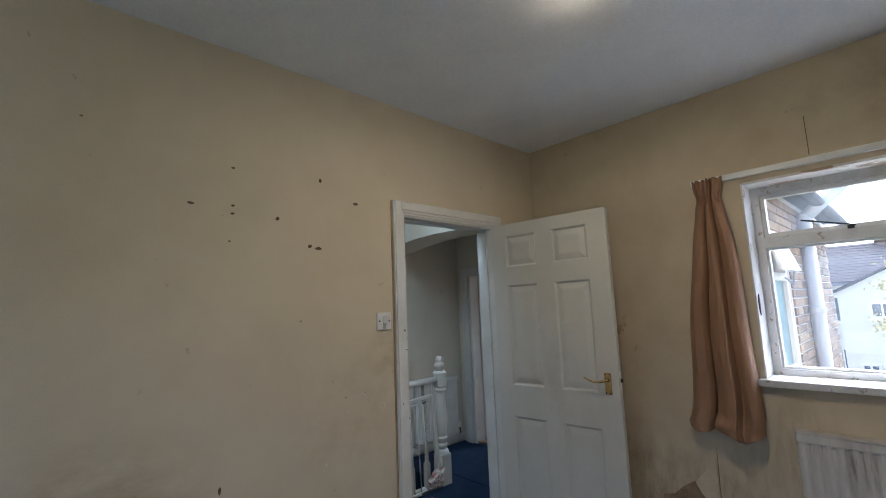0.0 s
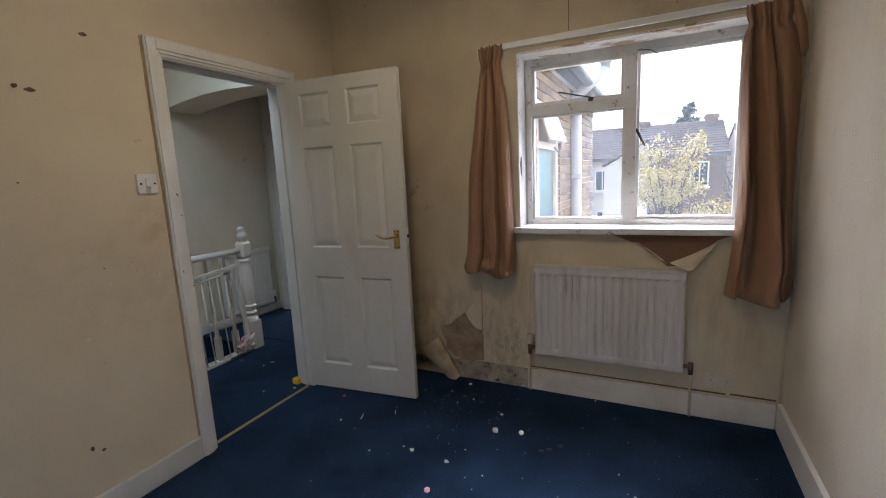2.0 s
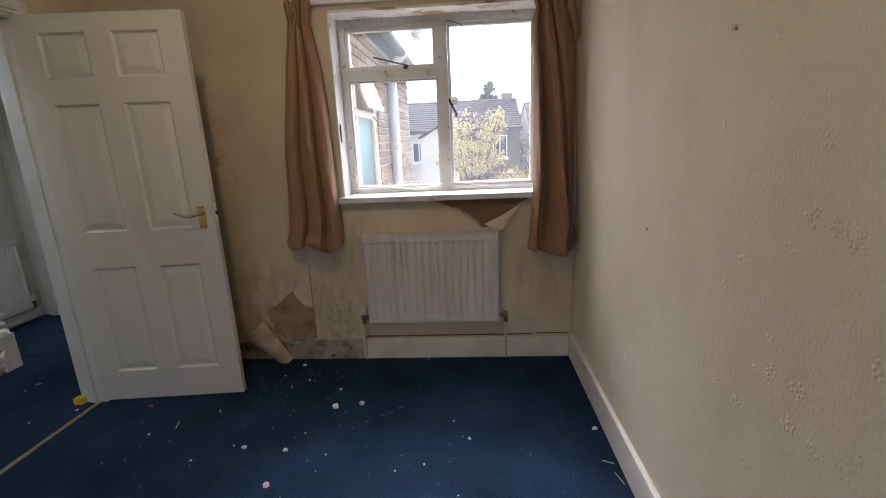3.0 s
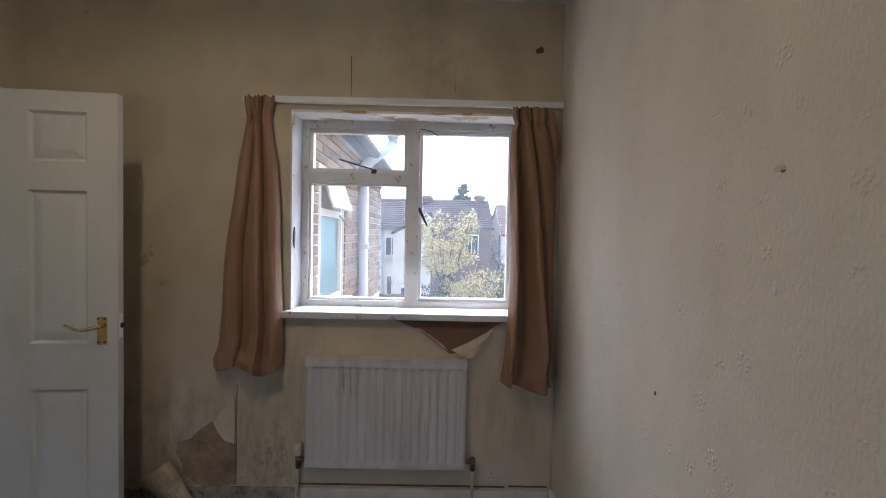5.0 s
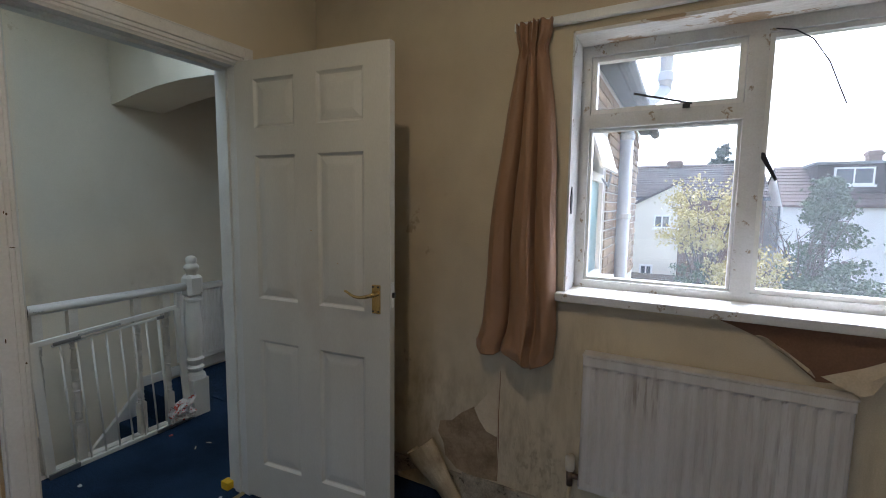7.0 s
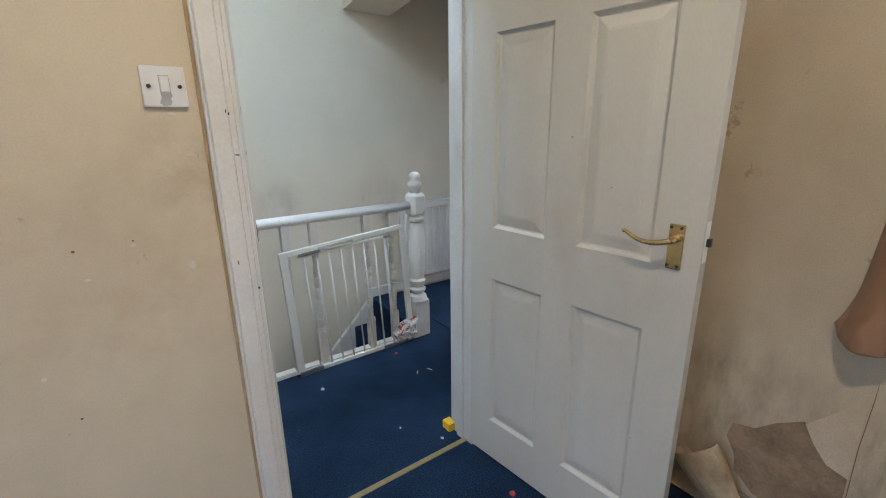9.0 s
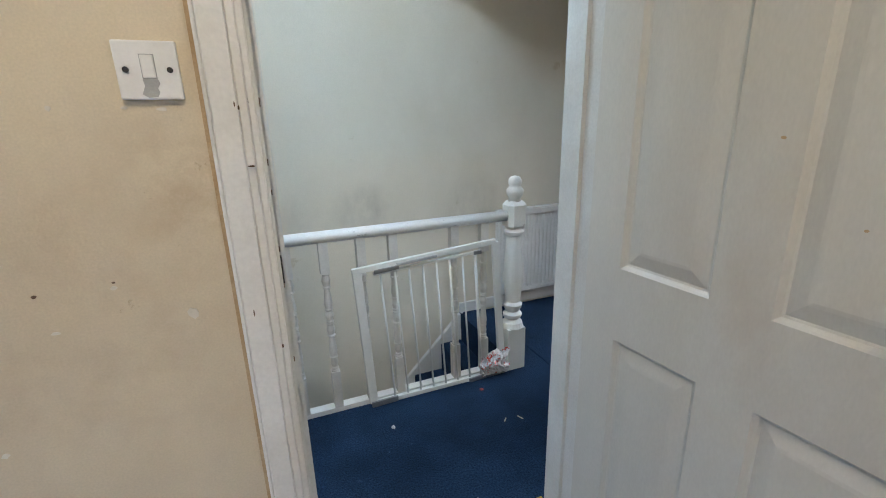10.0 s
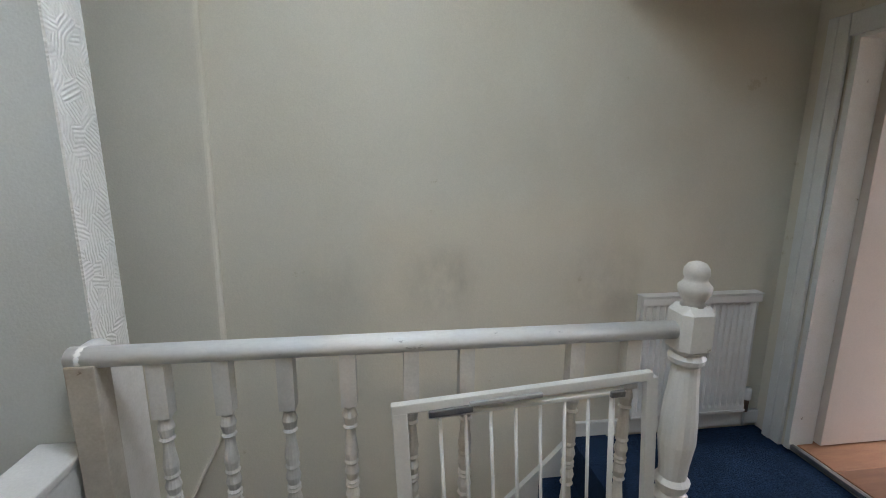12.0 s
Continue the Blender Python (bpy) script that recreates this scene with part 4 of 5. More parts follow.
flap("paper_flap", [[(2.688, 1.42, 0.03), (2.684, 1.27, 0.09), (2.686, 1.12, 0.10)], [(2.672, 1.40, 0.012), (2.664, 1.27, 0.02), (2.668, 1.12, 0.012)]], "loose strip of paper at the floor", PAPER_ROLL)

# ---------------------------------------------------------------- landing shell
structure("floor_2", boxes((-0.75, 2.80, 1.985, 2.935, -0.12, 0.0), (-0.75, 0.98, 2.935, 3.02, -0.12, 0.0), (2.62, 2.80, 2.935, 3.72, -0.12, 0.0)), CARPET, "navy blue landing carpet with scraps", "floor")
structure("floor_3", boxes((2.80, 3.632, 2.08, 3.72, -0.14, -0.022)), CARPET, "navy blue passage carpet one low step down", "floor")
edge = boxes((2.785, 2.812, 2.08, 3.10, -0.022, 0.006))
structure("trim_2", soft(edge, 0.010, 3), CARPET, "rounded carpeted nosing of the low step", "step")
# ceiling hole is added, out of sight, to let the fill lamp shine down
structure("ceiling_2", boxes((-0.75, 1.28, 2.08, 3.85, CEIL_Z, CEIL_Z + 0.1), (2.32, 3.75, 2.08, 3.85, CEIL_Z, CEIL_Z + 0.1), (1.28, 2.32, 2.08, 2.12, CEIL_Z, CEIL_Z + 0.1), (1.28, 2.32, 2.60, 3.85, CEIL_Z, CEIL_Z + 0.1)), CEIL, "off-white landing ceiling with an added opening for fill light", "ceiling")
wall_landing = structure("wall_landing", boxes((-0.75, 3.75, 3.72, 3.85, -2.4, CEIL_Z)), LAND_WALL, "magnolia landing wall with grey smudges", "wall")
structure("wall_landing_2", boxes((2.70, 3.63, 1.96, 2.08, -0.14, CEIL_Z)), LAND_WALL, "magnolia passage wall", "wall")
structure("wall_landing_3", boxes((-0.90, -0.75, 2.08, 3.85, -0.2, CEIL_Z)), LAND_WALL, "plain landing end wall", "wall")
part("pilaster", soft(prism([(0.70, CEIL_Z), (1.112, CEIL_Z), (1.084, 0.23), (0.70, -0.52)], "y", 3.675, 3.7195), 0.022, 4), LAND_WALL, wall_landing, "boxed-out chimney face with a sloping foot")
pier = structure("wall_pier", boxes((-0.75, 1.024, 3.016, 3.150, 0, CEIL_Z)), PIER_WALL, "landing wall beside the stairs in a dimmed tint", "wall")
part("wall_end", boxes((1.024, 1.030, 3.014, 3.152, -0.3, CEIL_Z)), ARTEX, pier, "combed textured plaster wall end")
# arch over the landing
ARCH = [(3.7195, 2.05), (3.60, 2.062), (3.40, 2.09), (3.15, 2.112), (2.90, 2.12), (2.65, 2.112), (2.40, 2.09), (2.20, 2.062), (2.081, 2.05), (2.081, CEIL_Z - 0.001), (3.7195, CEIL_Z - 0.001)]
structure("arch", prism(ARCH, "x", 2.555, 2.90), LAND_WALL, "shallow plastered arch across the landing", "arch")
skirting("baseboard_2", 2.62, 3.625, 3.700, 3.72, 0.075, PAINT_WORN, "white skirting board under the landing radiator")
skirting("baseboard_2", 2.74, 3.625, 2.08, 2.10, 0.10, PAINT, "white skirting board in the passage")

# staircase going down
steps = thing("staircase", (2.62, 3.35, -2.2), "carpeted staircase going down beside the landing", "staircase")
for k in range(1, 9):
    x1 = 2.70 - 0.205 * (k - 1)
    bm = boxes((x1 - 0.235, min(x1, 2.62), 2.992, 3.70, -0.20 * k - 0.22, -0.20 * k))
    part("step", soft(bm, 0.012), CARPET, steps)
part("riser", boxes((2.622, 2.80, 2.992, 3.688, -0.60, -0.122)), CARPET, steps)
string = [(2.64, 0.005), (2.60, -0.010), (2.52, -0.10), (0.95, -1.67), (0.95, -2.39), (2.64, -2.39)]
part("string_board", prism(string, "y", 3.690, 3.719), PAINT_WORN, steps, "white painted wall string")
structure("wall_stairwell", boxes((0.80, 2.62, 2.90, 2.990, -2.4, -0.121), (0.70, 0.80, 2.90, 3.72, -2.4, -0.121)), LAND_WALL, "stairwell wall below the landing floor", "wall")
structure("floor_lower", boxes((0.70, 2.7, 2.90, 3.72, -2.5, -2.4)), CARPET, "dark carpet at the foot of the stairs", "floor")

# ---------------------------------------------------------------- balustrade
RAIL_Y = 2.962
bal = thing("balustrade", (1.9, RAIL_Y, 0), "white painted turned balustrade along the stairwell", "balustrade")
oval = [(0.030 * math.cos(a), 0.026 * math.sin(a)) for a in [2 * math.pi * i / 14 for i in range(14)]]
rail_bm = prism([(RAIL_Y + c, 0.853 + s) for c, s in oval], "x", 1.005, 2.566)
part("handrail", rail_bm, RAIL_PAINT, bal, "round white gloss handrail", smooth=True)
part("handrail_return", prism([(1.035 + c, 0.853 + s) for c, s in oval], "y", RAIL_Y, 3.018), PAINT, bal, smooth=True)
b = bmesh.new()
bmesh.ops.create_uvsphere(b, u_segments=14, v_segments=10, radius=1, matrix=Matrix.Translation((1.035, RAIL_Y, 0.853)) @ Matrix.Diagonal((0.031, 0.031, 0.0265, 1)))
part("rail_corner", b, PAINT, bal, smooth=True)
part("base_rail", soft(boxes((1.02, 2.56, 2.942, 2.990, -0.118, 0.020)), 0.004), PAINT_WORN, bal, "chipped white base rail")
part("end_post", soft(boxes((1.006, 1.072, 2.930, 2.992, 0.0, 0.842)), 0.004), GRUBBY, bal, "grubby white end post")
part("return_panel", soft(boxes((1.034, 1.056, 2.9925, 3.152, -0.10, 0.800)), 0.003), BALUSTER_PAINT, bal, "beige painted return panel behind the end post")
boxing = thing("stair_boxing", (0.926, 2.82, 0), "white painted low boxing with dirty top beside the rail", "boxing")
part("side_panel", soft(boxes((0.864, 0.989, 2.624, 3.015, 0.0, 0.578)), 0.004), PAINT_OLD, boxing)
part("top_board", soft(boxes((0.86, 0.992, 2.62, 3.015, 0.578, 0.60)), 0.005), PAINT_OLD, boxing, "scuffed white top board")

TURN_PROFILE = [(0.0180, 0.205), (0.0185, 0.213), (0.0145, 0.219), (0.0190, 0.226), (0.0135, 0.233), (0.0180, 0.250), (0.0150, 0.268), (0.0130, 0.274), (0.0192, 0.281), (0.0160, 0.288), (0.0192, 0.312), (0.0150, 0.350), (0.0125, 0.384), (0.0192, 0.391),
                (0.0145, 0.398), (0.0198, 0.420), (0.0145, 0.442), (0.0188, 0.449), (0.0145, 0.455), (0.0188, 0.461), (0.0145, 0.468), (0.0198, 0.490), (0.0145, 0.512), (0.0192, 0.520), (0.0160, 0.528), (0.0190, 0.550), (0.0140, 0.590), (0.0122, 0.618),
                (0.0190, 0.625), (0.0150, 0.632), (0.0200, 0.656), (0.0140, 0.680), (0.0190, 0.686), (0.0190, 0.692)]


def baluster(x):
    bm = bmesh.new()
    for z0, z1 in ((0.018, 0.207), (0.689, 0.845)):
        box(bm, x - 0.020, x + 0.020, RAIL_Y - 0.020, RAIL_Y + 0.020, z0, z1)
    lathe(bm, TURN_PROFILE, x, RAIL_Y, 14)
    part("baluster", bm, BALUSTER_PAINT, bal)


for x in (1.195, 1.343, 1.494, 1.648, 1.810, 1.957, 2.262, 2.424):
    baluster(x)
NX, NY = 2.600, 2.962
b = boxes((NX - 0.052, NX + 0.052, NY - 0.052, NY + 0.052, -0.10, 0.240))
lathe(b, [(r * 1.16, z) for r, z in [(0.052, 0.240), (0.046, 0.268), (0.030, 0.285), (0.042, 0.300), (0.044, 0.315), (0.030, 0.330), (0.040, 0.350), (0.044, 0.370), (0.034, 0.385), (0.036, 0.42), (0.045, 0.50), (0.043, 0.58),
          (0.034, 0.70), (0.031, 0.745), (0.042, 0.757), (0.044, 0.770), (0.036, 0.782), (0.038, 0.79)]], NX, NY, 20)
newel = part("newel_post", b, PAINT, bal, "turned white newel post")
b = boxes((NX - 0.051, NX + 0.051, NY - 0.051, NY + 0.051, 0.780, 0.925))
bmesh.ops.bevel(b, geom=list(b.edges), offset=0.020, segments=1, affect="EDGES")
part("newel_block", b, PAINT_WORN, newel)
b = bmesh.new()
lathe(b, [(r * 1.16, z) for r, z in [(0.030, 0.922), (0.024, 0.935), (0.030, 0.945), (0.037, 0.962), (0.038, 0.978), (0.028, 0.992), (0.025, 1.000), (0.029, 1.010), (0.028, 1.028), (0.020, 1.042), (0.006, 1.048)]], NX, NY, 18)
part("finial", b, BALUSTER_PAINT, newel, "chipped turned finial", smooth=True)

# ---------------------------------------------------------------- old stair gate leaning on the balusters
gate = thing("stair_gate", (2.13, 2.915, 0), "white metal safety gate leaning on the balusters", "stair gate")
GY0, GY1 = 2.903, 2.925
def gbar(x0, z0, x1, z1, wide, name, material, label=""):
    d = Vector((x1 - x0, z1 - z0)).normalized()
    nrm = Vector((-d.y, d.x)) * wide / 2
    out = [(x0 + nrm.x, z0 + nrm.y), (x1 + nrm.x, z1 + nrm.y), (x1 - nrm.x, z1 - nrm.y), (x0 - nrm.x, z0 - nrm.y)]
    part(name, soft(prism(out, "y", GY0, GY1), 0.003), material, gate, label)

gbar(1.755, 0.692, 2.463, 0.744, 0.026, "top_bar", PAINT)
gbar(1.776, 0.684, 1.808, 0.018, 0.040, "upright", PAINT)
gbar(2.462, 0.740, 2.510, 0.030, 0.034, "upright", PAINT)
gbar(1.800, 0.012, 2.520, 0.012, 0.022, "bottom_bar", PAINT)
for k in range(8):
    x = 1.880 + 0.0676 * k
    r = bmesh.new()
    rod(r, (x, 2.912, 0.676 - 0.003 + 0.0035 * k), (x + 0.035, 2.912, 0.018), 0.0050 if k != 7 else 0.008, n=8)
    part("bar", r, PAINT, gate, smooth=True)
gbar(1.85, 0.668, 2.385, 0.703, 0.012, "panel_rail", PAINT)
def fitting(x0, x1, z0, z1, lift, material, label):
    b = soft(prism([(x0, z0), (x1, z0 + lift), (x1, z1 + lift), (x0, z1)], "y", GY0 - 0.012, GY0 - 0.001), 0.003)
    part("latch", b, material, gate, label)
fitting(1.850, 1.965, 0.672, 0.690, 0.010, GREY_METAL, "grey sliding latch")
fitting(1.955, 2.15, 0.696, 0.708, 0.014, GREY_PLASTIC, "grey latch bar")
fitting(2.340, 2.380, 0.694, 0.712, 0.002, GREY_METAL, "grey pivot")
fitting(1.795, 1.925, 0.002, 0.030, 0.004, GREY_METAL, "grey foot bracket")
fitting(2.310, 2.520, 0.002, 0.024, 0.006, GREY_METAL, "grey foot bracket")
random.seed(11)
wrap_rows = []
for j in range(25):
    row = []
    for i in range(31):
        u, v = i / 30, j / 24
        rough = noise.noise((u * 6, v * 5, 3.1)) + 0.6 * abs(noise.noise((u * 13, v * 12, 7.7)))
        row.append((2.372 + 0.150 * u + 0.014 * math.sin(9 * v) + 0.010 * noise.noise((u * 5, v * 6, 1.0)), 2.878 - 0.022 * math.sin(math.pi * u) * math.sin(math.pi * v) - 0.016 * rough,
                    0.030 + 0.115 * v * (0.75 + 0.5 * abs(noise.noise((u * 4, 0.5, 2.0)))) + 0.055 * u * v + 0.008 * noise.noise((u * 8, v * 7, 4.0))))
    wrap_rows.append(row)
solid("plastic_wrap", sheet(wrap_rows, 0.001), SLEEVE, "crumpled pale wrapper with red print on the gate foot", "wrapper")

# ---------------------------------------------------------------- landing radiator and far doorway
radiator((2.905, 3.7195), "white ribbed panel radiator on the landing wall", (1, 0, 0), (0, -1, 0), 0.605, 0.095, 0.715, 0.050, 19, RAD_CLEAN, ((0.605, 1, True),), 0.010, arm=0.026)
structure("wall_far", boxes((3.63, 3.75, 3.545, 3.72, -0.14, CEIL_Z), (3.63, 3.75, 2.08, 2.735, -0.14, CEIL_Z), (3.63, 3.75, 2.735, 3.545, 1.825, CEIL_Z)), LAND_WALL, "magnolia wall with the far doorway", "wall")
far_frame = structure("door_2", boxes((3.625, 3.755, 3.520, 3.545, -0.022, 1.825), (3.625, 3.755, 2.735, 2.76, -0.022, 1.825), (3.625, 3.755, 2.76, 3.520, 1.80, 1.825)), PAINT_WORN, "white painted frame of the far doorway", "door frame")
for y0, y1, z0, z1 in ((3.555, 3.652, -0.022, 1.90), (2.67, 2.752, -0.022, 1.90)):
    part("architrave", soft(boxes((3.606, 3.625, y0, y1, z0, z1), (3.600, 3.610, y0 + 0.05, y1 - 0.005, z0, z1)), 0.003, 1), PAINT_WORN, far_frame)
part("architrave", soft(boxes((3.606, 3.625, 2.752, 3.555, 1.812, 1.90)), 0.003, 1), PAINT_WORN, far_frame)
leaf2 = thing("flush_door", (3.76, 3.51, 0.004), "plain cream flush door open into the far room", "door")
part("leaf", soft(boxes((3.764, 4.52, 3.490, 3.530, 0.004, 1.80)), 0.002), FLUSH, leaf2)
structure("trim_3", boxes((3.636, 3.652, 2.76, 3.520, -0.018, 0.002)), GREY_METAL, "thin metal threshold at the far door", "threshold")
# opening in the unseen end wall is added for the back-room fill lamp
structure("wall_back_room", boxes((3.75, 6.9, 3.72, 3.85, -0.14, CEIL_Z), (6.9, 7.02, 0.85, 2.25, -0.14, CEIL_Z), (6.9, 7.02, 3.45, 3.85, -0.14, CEIL_Z), (6.9, 7.02, 2.25, 3.45, -0.14, 0.85), (6.9, 7.02, 2.25, 3.45, 2.05, CEIL_Z), (3.63, 3.75, 0.85, 2.08, -0.14, CEIL_Z), (3.75, 7.02, 3.85, 3.86, -0.14, CEIL_Z)), LAND_WALL, "plain walls of the far room", "wall")
structure("ceiling_3", boxes((3.63, 7.02, 0.75, 3.85, 2.42, 2.5)), CEIL, "plain ceiling of the far room", "ceiling")
floor_far = structure("floor_4", boxes((3.655, 6.9, 0.85, 3.72, -0.14, -0.012)), MORTAR, "brown laminate floor of the far room", "floor")

# ---------------------------------------------------------------- debris on the carpet
random.seed(21)
def crumb(name, x, y, size, flat, material, label, category, z=0.0):
    bm = bmesh.new()
    bmesh.ops.create_icosphere(bm, subdivisions=2, radius=1)
    for v in bm.verts:
        v.co *= 0.75 + 0.5 * random.random()
        v.co = Vector((v.co.x * size, v.co.y * size * random.uniform(0.75, 0.8), max(v.co.z * size * flat, -size * flat * 0.6)))
    lowest = min(v.co.z for v in bm.verts)
    bmesh.ops.rotate(bm, cent=(0, 0, 0), matrix=Matrix.Rotation(random.uniform(0, 6.28), 3, "Z"), verts=bm.verts)
    bmesh.ops.translate(bm, vec=(x, y, z - lowest), verts=bm.verts)
    solid(name, bm, material, label, category, group="crumbs on the carpet")

for x, y, s in ((1.825, 0.952, 0.014), (1.81, 0.748, 0.012), (2.143, 0.611, 0.020), (2.173, 0.478, 0.017), (1.923, 1.488, 0.007), (1.887, -0.096, 0.009), (1.955, -0.685, 0.015), (2.313, 0.632, 0.009), (2.598, 0.944, 0.012),
                (1.742, 1.157, 0.006), (1.848, 2.717, 0.011), (2.019, 2.218, 0.006), (2.42, 0.85, 0.008), (2.47, 1.02, 0.006), (2.35, 0.93, 0.005), (1.84, 1.01, 0.005), (1.78, 0.55, 0.005), (1.72, 0.10, 0.006), (2.02, -0.02, 0.005), (1.93, 0.70, 0.004), (2.66, 0.16, 0.006), (2.13, 2.05, 0.008), (1.68, 0.22, 0.005), (1.55, -0.05, 0.004)):
    crumb("plaster_crumb", x, y, s, 0.55, CRUMB, "small white crumb of fallen plaster on carpet", "plaster crumb")
crumb("paper_scrap", 1.598, 0.745, 0.017, 0.25, PINK_BIT, "pale pink scrap lying on navy carpet", "scrap")
crumb("paper_scrap", 2.164, 1.652, 0.013, 0.35, RED_BIT, "dull red scrap near the open door", "scrap")
crumb("paper_scrap", 2.339, 2.813, 0.012, 0.35, RED_BIT, "small red scrap on the landing carpet", "scrap")
for x, y, L, a in ((1.999, 1.389, 0.055, 0.3), (2.113, 1.229, 0.035, 0.5), (1.734, -0.681, 0.05, 1.2), (1.642, -0.698, 0.06, 0.3), (2.40, 2.546, 0.03, 2.0), (2.33, 2.56, 0.025, 0.8)):
    bm = bmesh.new()
    rod(bm, (x - L / 2 * math.cos(a), y - L / 2 * math.sin(a), 0.003), (x + L / 2 * math.cos(a), y + L / 2 * math.sin(a), 0.004), 0.003, 0.002, 6)
    solid("splinter", bm, PAPER_BACK, "thin pale splinter lying on navy carpet", "splinter", group="crumbs on the carpet")
for x, y in ((2.086, 0.31), (2.135, 0.262), (2.06, 0.34)):
    crumb("fluff", x, y, 0.016, 0.25, BLACK, "dark tuft of fluff on the carpet", "fluff")

# fine flakes too many to count
rnd = random.Random(77)
verts, faces = [], []
for k in range(260):
    if k < 130:
        x, y = rnd.gauss(2.40, 0.16), rnd.gauss(0.95, 0.20)
    else:
        x, y = rnd.uniform(1.35, 2.62), rnd.uniform(-0.65, 1.6)
    if not (1.3 < x < 2.66 and -0.7 < y < 1.9):
        continue
    r, turn, tip = rnd.uniform(0.0010, 0.0034), rnd.uniform(0, 6.28), len(verts)
    verts += [(x + r * rnd.uniform(0.6, 1.3) * math.cos(turn + 2.1 * q), y + r * rnd.uniform(0.6, 1.3) * math.sin(turn + 2.1 * q), 0.0006) for q in range(3)] + [(x, y, 0.0006 + 0.7 * r)]
    faces += [(tip, tip + 1, tip + 3), (tip + 1, tip + 2, tip + 3), (tip + 2, tip, tip + 3), (tip, tip + 2, tip + 1)]
me = bpy.data.meshes.new("plaster_flakes")
me.from_pydata(verts, [], faces)
me.materials.append(CRUMB)
tagged(new("plaster_flakes", me), "fine pale flakes of plaster scattered on carpet", "plaster flakes", "", "stuff")

# ---------------------------------------------------------------- outside: brick back extension
WY = 0.75
ext = structure("wall_extension", boxes((2.985, 7.05, WY + 0.004, 0.85, -2.9, 0.86), (2.985, 3.75, WY + 0.004, 0.85, 0.86, 2.30), (4.52, 7.05, WY + 0.004, 0.85, 0.86, 2.30), (3.75, 4.52, WY + 0.004, 0.85, 1.90, 2.30)),
                MORTAR, "weathered stock brick wall of the back extension", "brick wall")
ext_win = structure("window_2", boxes((3.75, 3.80, WY + 0.01, WY + 0.08, 0.86, 1.90), (4.47, 4.52, WY + 0.01, WY + 0.08, 0.86, 1.90), (3.80, 4.47, WY + 0.01, WY + 0.08, 0.86, 0.91), (3.80, 4.47, WY + 0.01, WY + 0.08, 1.85, 1.90), (3.80, 4.47, WY + 0.01, WY + 0.08, 1.57, 1.63)),
                    PAINT, "white window with frosted glass and open vent", "window")
part("pane", boxes((3.80, 4.47, WY + 0.04, WY + 0.045, 0.91, 1.57)), FROST, ext_win, "frosted blue-green pane")
part("window_sill", boxes((3.70, 4.57, WY - 0.09, WY + 0.01, 0.81, 0.86)), PAINT, ext_win)
vent = prism([(WY + 0.0, 1.87), (WY - 0.075, 1.635), (WY - 0.092, 1.643), (WY - 0.01, 1.90)], "x", 3.80, 4.47)
part("vent_sash", vent, PAINT, ext_win, "top vent propped open")
part("vent_stay", tube([(4.40, WY + 0.01, 1.60), (4.40, WY - 0.04, 1.54), (4.40, WY - 0.06, 1.66)], 0.008, 6), GREY_METAL, ext_win)
roof_ext = thing("extension_roof", (5.0, 0.8, 2.30), "dark slated eaves and gutter of the extension", "roof")
part("roof_slope", prism([(WY - 0.19, 2.33), (WY - 0.19, 2.37), (3.9, 3.75), (3.9, 3.70)], "x", 2.985, 7.25), ROOF, roof_ext)
part("soffit", boxes((2.985, 7.2, WY - 0.15, WY + 0.0, 2.30, 2.33)), GUTTER, roof_ext)
gut = prism([(WY - 0.17 + 0.055 * math.cos(a), 2.31 + 0.055 * math.sin(a)) for a in [math.pi + math.pi * i / 8 for i in range(9)]], "x", 2.985, 7.25)
part("gutter", gut, GUTTER, roof_ext)
stack = thing("soil_pipe", (5.2, 0.68, -2.9), "grey plastic soil pipe on the brick wall", "drainpipe")
part("pipe", tube([(5.2, 0.685, -2.9), (5.2, 0.685, 2.16), (5.50, 0.42, 2.46), (5.50, 0.42, 3.3)], 0.055, 16), PIPE_GREY, stack, smooth=True)
for z in (0.35, 1.28, 1.98):
    b = bmesh.new()
    lathe(b, [(0.056, z), (0.066, z + 0.006), (0.066, z + 0.05), (0.056, z + 0.056)], 5.2, 0.685, 16)
    part("collar", b, PIPE_GREY, stack)
b = bmesh.new()
lathe(b, [(0.056, 2.52), (0.068, 2.53), (0.068, 2.60), (0.056, 2.61)], 5.50, 0.42, 16)
part("collar", b, PIPE_GREY, stack)

# ---------------------------------------------------------------- outside: gardens, houses, trees
GZ = -2.9
structure("ground", boxes((-60, 400, -300, 300, GZ - 0.3, GZ)), GRASS, "rough back gardens reaching the distance", "ground")
structure("wall_outside", boxes((2.985, 3.0, -4.0, 0.75, GZ, -0.13), (-2.0, 2.98, -4.0, -0.95, GZ, -0.13), (2.75, 2.98, -4.0, -0.91, -0.13, 4.5)), FAR_BRICK, "brick rear wall of the house", "wall")
solid("flat_roof", boxes((9.5, 12.5, -0.6, 4.5, -0.95, -0.72)), FELT, "grey felt flat roof of a garden outbuilding", "outbuilding roof")
solid("outbuilding", boxes((9.6, 12.4, -0.5, 4.4, GZ, -0.95)), RENDER_C, "low rendered garden outbuilding", "outbuilding")


